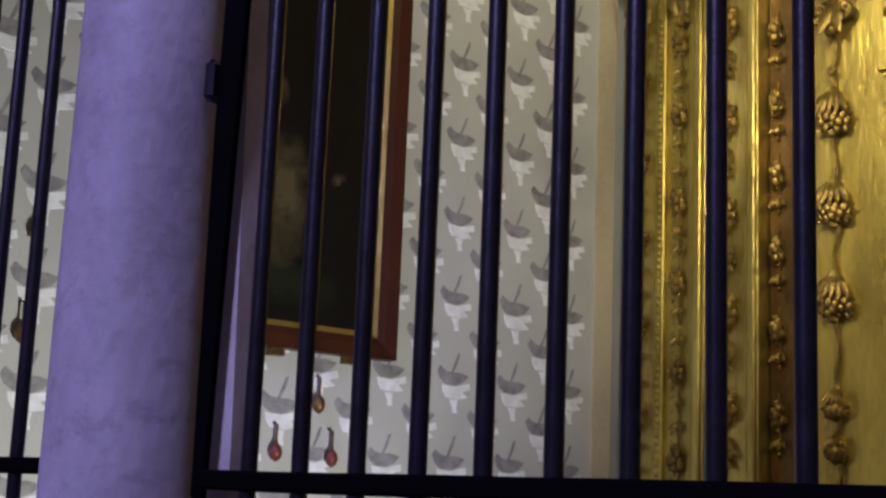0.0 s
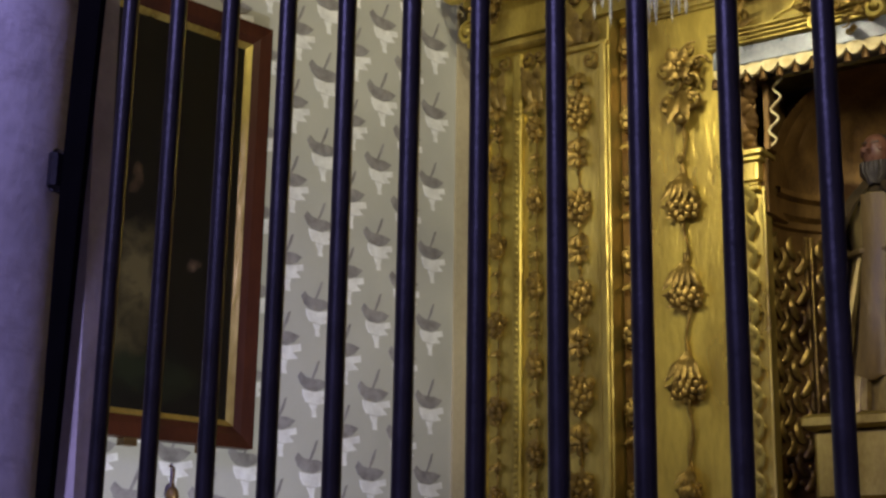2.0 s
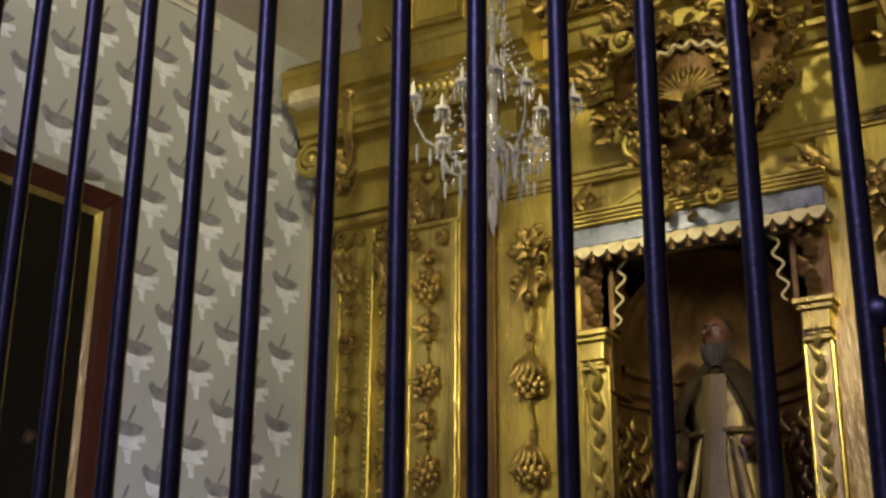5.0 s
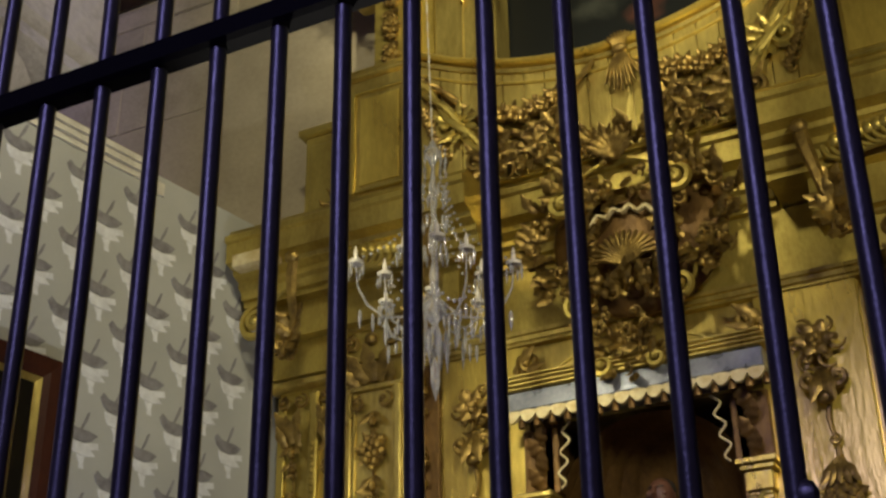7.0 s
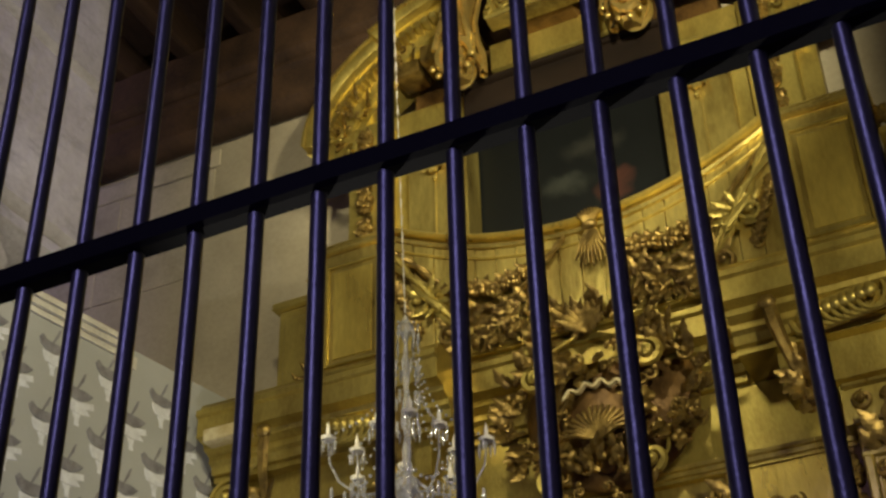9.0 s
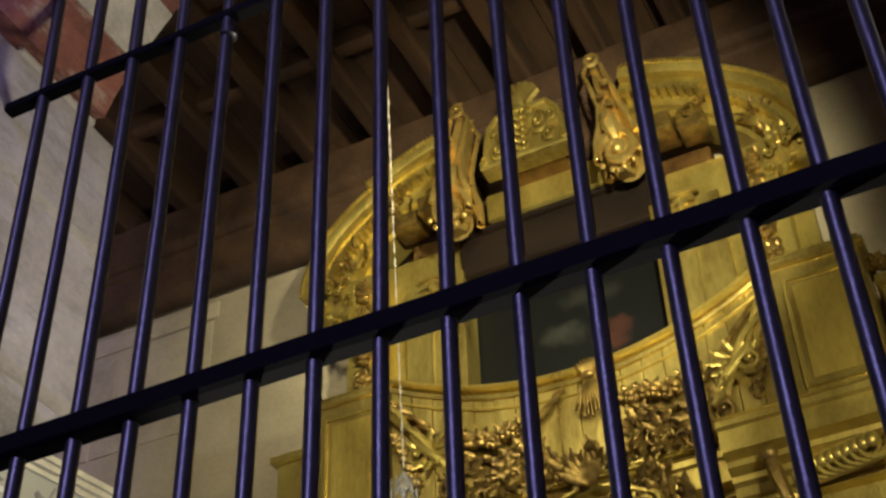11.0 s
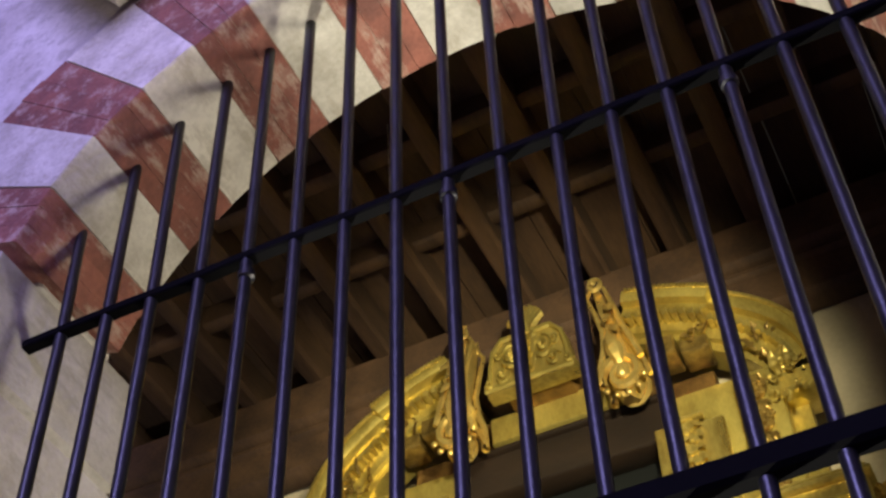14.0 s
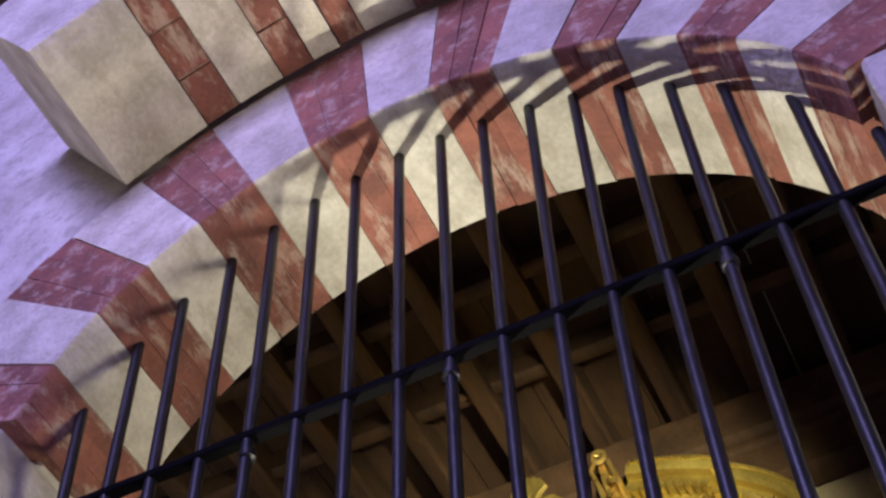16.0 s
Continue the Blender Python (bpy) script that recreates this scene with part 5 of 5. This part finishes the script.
# broken curved pediment
for s in (0, 1):
    rings_ = []
    for i in range(19):
        a = radians(90 - 68 * i / 18)
        ca, sa = math.cos(a), math.sin(a)
        prof = [(4.10, -0.26), (3.92, -0.26), (3.92, -0.21), (3.89, -0.20), (3.88, -0.13), (3.82, -0.12), (3.82, -0.06), (3.77, -0.05), (3.75, -0.01), (3.75, 0.015), (4.10, 0.015)]
        out = 0.05 if i > 11 else 0.0
        if i == 12:
            rings_.append([(XB - (1.50 + d) * sa - 0.002, y, 6.74 + (0.90 + d) * ca) for y, d in prof])
        rings_.append([(XB - (1.50 + d) * sa, y - (out if y < 4.05 else 0), 6.74 + (0.90 + d + (0.02 if out else 0)) * ca) for y, d in prof])
    m = Mesh().rings(rings_)
    ped = part("pediment_arc", m.mirror(XB) if s else m, GOLD, altar, "broken curved pediment")
    m = Mesh()
    for i in range(64):
        a = radians(89 - 66 * i / 63)
        m.ball((XB - 1.515 * math.sin(a), 3.745 - (0.05 if i > 42 else 0), 6.745 + 0.925 * math.cos(a)), 0.015, (1, 1, 1), 6, 4)
    for i in range(26):
        a = radians(86 - 62 * i / 25)
        x, z = XB - 1.385 * math.sin(a), 6.74 + 0.785 * math.cos(a)
        y = 3.80 - (0.05 if i > 16 else 0)
        m.box(x - 0.015, x + 0.015, y, y + 0.09, z - 0.022, z + 0.022)
    part("bead_edging", m.mirror(XB) if s else m, GOLD_PLAIN, ped)["kind"] = "stuff"
    for a in (82, 66, 42):
        x, z = XB - 1.33 * math.sin(radians(a)), 6.74 + 0.73 * math.cos(radians(a))
        m = spray(Mesh(), x, 3.86, z - 0.02, 0.07, 0.09, 10, 0.065)
        part("carved_bracket", m.mirror(XB) if s else m, GOLD_DARK, ped)
    for x0, x1, y0, z0, z1 in ((0.78, 0.62, 3.80, 7.13, 7.26), (0.96, 0.80, 3.82, 7.10, 7.20)):
        m = Mesh().box(XB - x0, XB - x1, y0, 4.0, z0, z1, 0.01)
        part("bracket_block", m.mirror(XB) if s else m, GOLD_DARK, ped)
    m = Mesh().box(XB - 1.47, XB - 1.20, 3.82, 4.09, 6.62, 6.80, 0.015)
    spray(m, XB - 1.32, 3.80, 6.66, 0.10, 0.12, 14, 0.07)
    part("ear_block", m.mirror(XB) if s else m, GOLD, ped)
    # S-scroll standing on the broken end
    m = Mesh()
    bx = XB - 0.42
    # scrolled edge mouldings of the S, front edge and back edge
    for dy in (0.0, 0.16):
        m.scroll((bx - 0.085, 3.66 + dy, 7.02), 0.125, -20, 1.8, 0.032, 1, lead=[(bx + 0.0, 3.66 + dy, 7.66), (bx + 0.055, 3.66 + dy, 7.56), (bx + 0.02, 3.66 + dy, 7.44), (bx - 0.01, 3.66 + dy, 7.32), (bx + 0.0, 3.66 + dy, 7.20), (bx + 0.03, 3.66 + dy, 7.10)], rise=0.02)
        m.scroll((bx + 0.0, 3.66 + dy, 7.63), 0.055, 60, 1.5, 0.018, 1)
        m.sweep([(bx - 0.055, 3.665 + dy, 7.60), (bx - 0.085, 3.66 + dy, 7.48), (bx - 0.115, 3.655 + dy, 7.34), (bx - 0.16, 3.66 + dy, 7.22), (bx - 0.20, 3.665 + dy, 7.10)], [0.012, 0.018, 0.020, 0.022, 0.02], 0.02)
    # web between the edges, swelling to the belly
    m.sweep([(bx - 0.0, 3.76, 7.62), (bx - 0.03, 3.75, 7.46), (bx - 0.06, 3.74, 7.32), (bx - 0.085, 3.74, 7.18), (bx - 0.09, 3.75, 7.02), (bx - 0.08, 3.77, 6.93)], [0.03, 0.055, 0.055, 0.085, 0.10, 0.05], [0.09, 0.10, 0.105, 0.11, 0.10, 0.08])
    # acanthus on the belly and at the neck
    for k in range(4):
        m.leaf((bx - 0.05 - 0.01 * k, 3.645, 7.46 - 0.07 * k), (bx - 0.12 + 0.07 * (k % 2), 3.615, 7.36 - 0.07 * k), 0.030, 0.03, 3, 0.03)
    m.sweep([(bx - 0.04, 3.66, 7.30), (bx - 0.055, 3.615, 7.22), (bx - 0.075, 3.61, 7.14), (bx - 0.09, 3.64, 7.07)], [0.015, 0.042, 0.05, 0.02], [0.015, 0.03, 0.035, 0.015])
    for k in range(6):
        a = radians(200 + 30 * k)
        m.ball((bx - 0.085 + 0.125 * math.cos(a), 3.645, 7.02 + 0.125 * math.sin(a)), 0.018, (1, 0.8, 1), 8, 6)
    m.v = [(x, y, 7.75 - (7.69 - z) * 1.2) for x, y, z in m.v]
    part("s_scroll", m.mirror(XB) if s else m, GOLD_ROSE, altar, "burnished reddish gilded S-scroll")

# crowning cartouche with shell
m = Mesh()
outline = [(-0.29, 7.13), (0.29, 7.13), (0.30, 7.17), (0.27, 7.21), (0.26, 7.28), (0.24, 7.36), (0.17, 7.42), (-0.17, 7.42), (-0.24, 7.36), (-0.26, 7.28), (-0.27, 7.21), (-0.30, 7.17)]


def raised(m):
    """Draws the crowning piece up to its full height."""
    m.v = [(XB - 0.03 + (x - XB) * 0.94, y, 7.15 + (z - 7.13) * 1.32) for x, y, z in m.v]
    return m


m.rings([[(XB + x * k, y, 7.13 + (z - 7.13) * kk) for x, z in outline] for y, k, kk in ((3.78, 1.0, 1.0), (3.70, 1.0, 1.0), (3.675, 0.94, 0.95))])
crown = part("crown_cartouche", raised(m), GOLD_PLAIN, altar, "crowning gilded cartouche with a shell")
# brown block added behind the cartouche, with the shade there in its gilding
part("cartouche_block", raised(Mesh().box(XB - 0.22, XB + 0.22, 3.781, 4.1, 7.15, 7.36, 0.02)), GOLD_BROWN, crown)
m = Mesh()
rim = [(x * 0.95, z - 0.008) for x, z in outline[2:]]
m.sweep([(XB + x, 3.668, z) for x, z in rim], 0.016, 0.016)
m.sweep([(XB - 0.29, 3.668, 7.145), (XB, 3.662, 7.145), (XB + 0.29, 3.668, 7.145)], 0.016, 0.016)
for sx in (-1, 1):
    m.scroll((XB + sx * 0.10, 3.66, 7.29), 0.075, 90, 1.9, 0.016, -sx)
    m.scroll((XB + sx * 0.17, 3.66, 7.20), 0.048, 20, 1.7, 0.013, sx)
    m.scroll((XB + sx * 0.055, 3.66, 7.385), 0.030, 90, 1.4, 0.010, sx)
    m.scroll((XB + sx * 0.19, 3.66, 7.31), 0.030, 200, 1.4, 0.010, sx)
    m.scroll((XB + sx * 0.255, 3.66, 7.17), 0.030, 120, 1.4, 0.010, -sx)
    for k in range(5):
        m.leaf((XB + sx * 0.02, 3.665, 7.17 + 0.045 * k), (XB + sx * (0.075 + 0.015 * (k % 2)), 3.64, 7.19 + 0.045 * k), 0.018, 0.022, 2, 0.02)
for k in range(7):
    m.ball((XB, 3.66, 7.17 + 0.037 * k), 0.013, (1, 1, 1), 8, 6)
part("scroll_relief", raised(m), GOLD, crown)
m = Mesh()
for k in range(7):
    a = radians(-66 + 132 * k / 6)
    m.sweep([(XB, 3.74, 7.46), (XB + 0.06 * math.sin(a), 3.70, 7.46 + 0.06 * math.cos(a)), (XB + 0.125 * math.sin(a), 3.69, 7.46 + 0.125 * math.cos(a) ** 0.8)], [0.014, 0.024, 0.022], [0.02, 0.03, 0.022])
m.box(XB - 0.12, XB + 0.12, 3.72, 3.86, 7.405, 7.47, 0.015)
part("shell", raised(m), GOLD_PLAIN, crown)

# ---- statue in the niche: one plain carved figure ----
st = Mesh()
sx0, sy0, sb = -0.975, 4.15, 2.40


def robe_ring(r, z, amp, k, ph, sy=0.75, dx=0.0, n=44):
    return [(sx0 + dx + r * (1 + amp * math.cos(k * a + ph)) * math.cos(a), sy0 + sy * r * (1 + amp * math.cos(k * a + ph)) * math.sin(a), sb + z) for a in [2 * math.pi * j / n for j in range(n)]]


st.mi = 0
st.rings([robe_ring(r, z, 0.13 * max(0.0, 1 - z / 0.9), 9, 2.2 * z + 0.5 * math.sin(6 * z), dx=0.015 * math.sin(4 * z)) for r, z in
          ((0.225, 0.0), (0.215, 0.08), (0.195, 0.22), (0.180, 0.36), (0.168, 0.50), (0.150, 0.62), (0.135, 0.70), (0.150, 0.80), (0.150, 0.90), (0.09, 0.97), (0.06, 1.01))])
for q, w in ((-0.13, 0.030), (-0.055, 0.022), (0.075, 0.030), (0.135, 0.026)):
    st.sweep([(sx0 + q * 0.55, sy0 - 0.115, sb + 0.66), (sx0 + q * 0.9, sy0 - 0.135, sb + 0.42), (sx0 + q * 1.25 + 0.01, sy0 - 0.150, sb + 0.20), (sx0 + q * 1.3, sy0 - 0.155, sb + 0.02)], [w * 0.4, w * 0.8, w, w * 1.1], [0.012, 0.024, 0.030, 0.026])
st.mi = 5
st.sweep([(sx0 + 0.0, sy0 - 0.120, sb + 0.93), (sx0 - 0.005, sy0 - 0.128, sb + 0.72), (sx0 - 0.02, sy0 - 0.150, sb + 0.45), (sx0 - 0.035, sy0 - 0.172, sb + 0.16), (sx0 - 0.035, sy0 - 0.174, sb + 0.14)], [0.055, 0.050, 0.052, 0.058, 0.012], [0.014, 0.014, 0.016, 0.016, 0.006])
st.sweep([(sx0 - 0.135, sy0 - 0.06, sb + 0.69), (sx0 - 0.06, sy0 - 0.125, sb + 0.685), (sx0 + 0.06, sy0 - 0.125, sb + 0.685), (sx0 + 0.135, sy0 - 0.06, sb + 0.69)], 0.016, 0.016)
st.mi = 1
# the short cape over both shoulders, open in front, then the long mantle behind
for q in (-1, 1):
    rows = []
    for i, (z, r0, r1) in enumerate(((1.02, 0.05, 0.07), (0.96, 0.08, 0.13), (0.90, 0.10, 0.185), (0.84, 0.125, 0.205), (0.77, 0.15, 0.22), (0.73, 0.155, 0.22))):
        row = []
        for j in range(9):
            front = -84 + 9 * i
            a = radians(front + (50 - front) * j / 8) if q > 0 else radians(180 - front - (50 - front) * j / 8)
            r = r1 * (1 + 0.05 * math.cos(5 * a))
            row.append((sx0 + r * math.cos(a), sy0 + 0.80 * r * math.sin(a) - 0.004, sb + z - 0.05 * (1 - abs(math.sin(a))) * (i / 5)))
        inner = [(sx0 + (p[0] - sx0) * 0.9, sy0 + (p[1] - sy0) * 0.9, p[2]) for p in reversed(row)]
        rows.append(row + inner)
    st.rings(rows)
    st.sweep([(sx0 + q * 0.17, sy0 + 0.02, sb + 0.72), (sx0 + q * 0.215, sy0 + 0.04, sb + 0.42), (sx0 + q * 0.225, sy0 + 0.05, sb + 0.02)], [0.05, 0.045, 0.05], [0.09, 0.08, 0.07])
    st.sweep([(sx0 + q * 0.19, sy0 - 0.03, sb + 0.72), (sx0 + q * 0.20, sy0 - 0.10, sb + 0.60), (sx0 + q * 0.155, sy0 - 0.17, sb + 0.57 + 0.04 * q)], [0.05, 0.055, 0.045], [0.05, 0.05, 0.04])
st.lathe([(0.095, sb + 0.95), (0.085, sb + 1.0), (0.055, sb + 1.03)], sx0, sy0 + 0.01, 16)
st.mi = 2
st.ball((sx0 + 0.005, sy0 - 0.055, sb + 1.125), 0.068, (0.86, 1.0, 1.2), 18, 12)
st.sweep([(sx0 - 0.002, sy0 - 0.120, sb + 1.155), (sx0 - 0.004, sy0 - 0.136, sb + 1.120), (sx0 - 0.004, sy0 - 0.122, sb + 1.108)], [0.007, 0.012, 0.010], [0.008, 0.012, 0.008])
for q in (-1, 1):
    st.ball((sx0 + q * 0.030, sy0 - 0.104, sb + 1.128), 0.020, (1, 0.7, 0.8), 10, 6)
    st.ball((sx0 + q * 0.060, sy0 - 0.045, sb + 1.125), 0.016, (0.5, 0.8, 1.3), 8, 6)
    st.ball((sx0 + q * 0.150, sy0 - 0.20, sb + 0.575 + 0.04 * q), 0.030, (1, 1.2, 0.9), 10, 6)
st.mi = 3
for k in range(9):
    a = radians(-80 + 160 * k / 8)
    st.sweep([(sx0 + 0.058 * math.sin(a), sy0 - 0.055 - 0.060 * math.cos(a), sb + 1.085 - 0.012 * math.cos(a)), (sx0 + 0.050 * math.sin(a), sy0 - 0.050 - 0.060 * math.cos(a), sb + 1.035), (sx0 + 0.025 * math.sin(a), sy0 - 0.045 - 0.055 * math.cos(a), sb + 0.98)], [0.012, 0.020, 0.008], [0.008, 0.014, 0.008])
st.ball((sx0 + 0.005, sy0 - 0.028, sb + 1.158), 0.068, (0.92, 1.0, 0.80), 14, 8)
for q in (-1, 1):
    st.sweep([(sx0 + q * 0.008, sy0 - 0.121, sb + 1.153), (sx0 + q * 0.036, sy0 - 0.110, sb + 1.156)], [0.004, 0.003], 0.004)
st.mi = 4
st.box(sx0 - 0.27, sx0 + 0.27, sy0 - 0.22, sy0 + 0.18, 2.06, sb - 0.05, 0.02)
st.box(sx0 - 0.31, sx0 + 0.31, sy0 - 0.26, sy0 + 0.2, sb - 0.055, sb + 0.006, 0.015)
single("statue", st, [HABIT, CAPE, SKIN, BEARD, GOLD, SCAPULAR], "painted and gilded carved figure standing in the niche", "statue")

# ---- crystal chandelier ----
CX, CY, CZ = -1.25, 2.5, 3.86
cha = thing("chandelier", (CX, CY, CZ), "small crystal chandelier with hanging drops and ivory candles", "chandelier")
stem = [(0.006, -0.20), (0.018, -0.17), (0.028, -0.12), (0.010, -0.08), (0.045, -0.03), (0.05, 0.0), (0.010, 0.04), (0.018, 0.12), (0.008, 0.18), (0.020, 0.28), (0.008, 0.36), (0.016, 0.46), (0.007, 0.58), (0.035, 0.65), (0.020, 0.67), (0.006, 0.70)]
part("stem", Mesh().lathe([(r, CZ + z) for r, z in stem], CX, CY, 12), CRYSTAL, cha)
dr = Mesh()
NARM = 10
for k in range(NARM):
    a = 2 * math.pi * k / NARM + 0.2
    up_ = 0.24 if k % 2 else 0.17
    R = 0.30 if k % 2 == 0 else 0.19
    ca, sa = math.cos(a), math.sin(a)
    pts = [(CX + r * R * ca, CY + r * R * sa, CZ + z) for r, z in ((0.12, 0.0), (0.35, -0.06), (0.62, -0.075), (0.85, -0.035), (0.97, 0.03), (1.0, 0.055 + up_ * 0.4))]
    part("arm", Mesh().tube(pts, [0.006, 0.006, 0.005, 0.005, 0.004, 0.004], 8), CRYSTAL, cha)
    ex, ey, ez = pts[-1]
    part("candle", Mesh().lathe([(0.026, ez - 0.004), (0.030, ez + 0.008), (0.009, ez + 0.012), (0.008, ez + 0.045), (0.004, ez + 0.06), (0.001, ez + 0.072)], ex, ey, 10), WAX, cha)

    def gem(x, y, z, h, r=0.010):
        dr.lathe([(0.001, z), (r * 0.8, z - h * 0.15), (r, z - h * 0.45), (r * 0.6, z - h * 0.8), (0.001, z - h)], x, y, 6)

    for t in range(5):
        q = 0.30 + 0.16 * t
        gem(CX + q * R * ca, CY + q * R * sa, CZ - 0.05 - 0.02 * math.sin(3 * q), rnd(0.04, 0.085), 0.008)
    for t in range(4):
        gem(CX + 0.05 * math.cos(a + t), CY + 0.05 * math.sin(a + t), CZ + 0.62 - 0.13 * t, rnd(0.05, 0.08), 0.007)
    for t in range(4):
        gem(ex + 0.03 * math.cos(t * 1.57), ey + 0.03 * math.sin(t * 1.57), ez - 0.004, rnd(0.04, 0.07), 0.006)
    gem(CX + 0.62 * R * ca, CY + 0.62 * R * sa, CZ - 0.08, rnd(0.07, 0.13), 0.008)
    # bead strings from the crown down to the arms
    for i in range(19):
        t = i / 18
        rr = 0.05 + (R - 0.05) * t ** 2.2
        zz = CZ + 0.65 - (0.58 - up_ * 0.4) * t ** 0.75 - 0.03 * math.sin(math.pi * t)
        dr.ball((CX + rr * ca, CY + rr * sa, zz), 0.0062, (1, 1, 1), 6, 4)
    for i in range(7):
        t = i / 6
        b = a + 2 * math.pi / NARM * t
        dr.ball((CX + 0.20 * math.cos(b), CY + 0.20 * math.sin(b), CZ - 0.02 - 0.05 * math.sin(math.pi * t)), 0.008, (1, 1, 1), 6, 4)
for k in range(8):
    a = 2 * math.pi * k / 8
    dr.lathe([(0.001, CZ - 0.10), (0.010, CZ - 0.13), (0.012, CZ - 0.17), (0.001, CZ - 0.24 - 0.02 * (k % 2))], CX + 0.045 * math.cos(a), CY + 0.045 * math.sin(a), 6)
dr.lathe([(0.001, CZ - 0.20), (0.016, CZ - 0.25), (0.018, CZ - 0.30), (0.001, CZ - 0.37)], CX, CY, 8)
part("crystal_drop", dr, CRYSTAL, cha, "cut crystal drops and bead strings")["kind"] = "stuff"
ch = Mesh()
n = 90
for i in range(n):
    t = i / (n - 1)
    z = CZ + 0.70 + (8.305 - CZ - 0.70) * t
    x = CX - 0.10 * t
    ch.rings([[(x + 0.0036 * math.cos(q) * (1 if i % 2 else 0.5), CY + 0.0036 * math.sin(q) * (0.5 if i % 2 else 1), z + dz) for q in (0, 1.57, 3.14, 4.71)] for dz in (-0.024, 0.024)])
part("chain", ch, WHITE_TRIM, cha, "thin pale hanging chain")
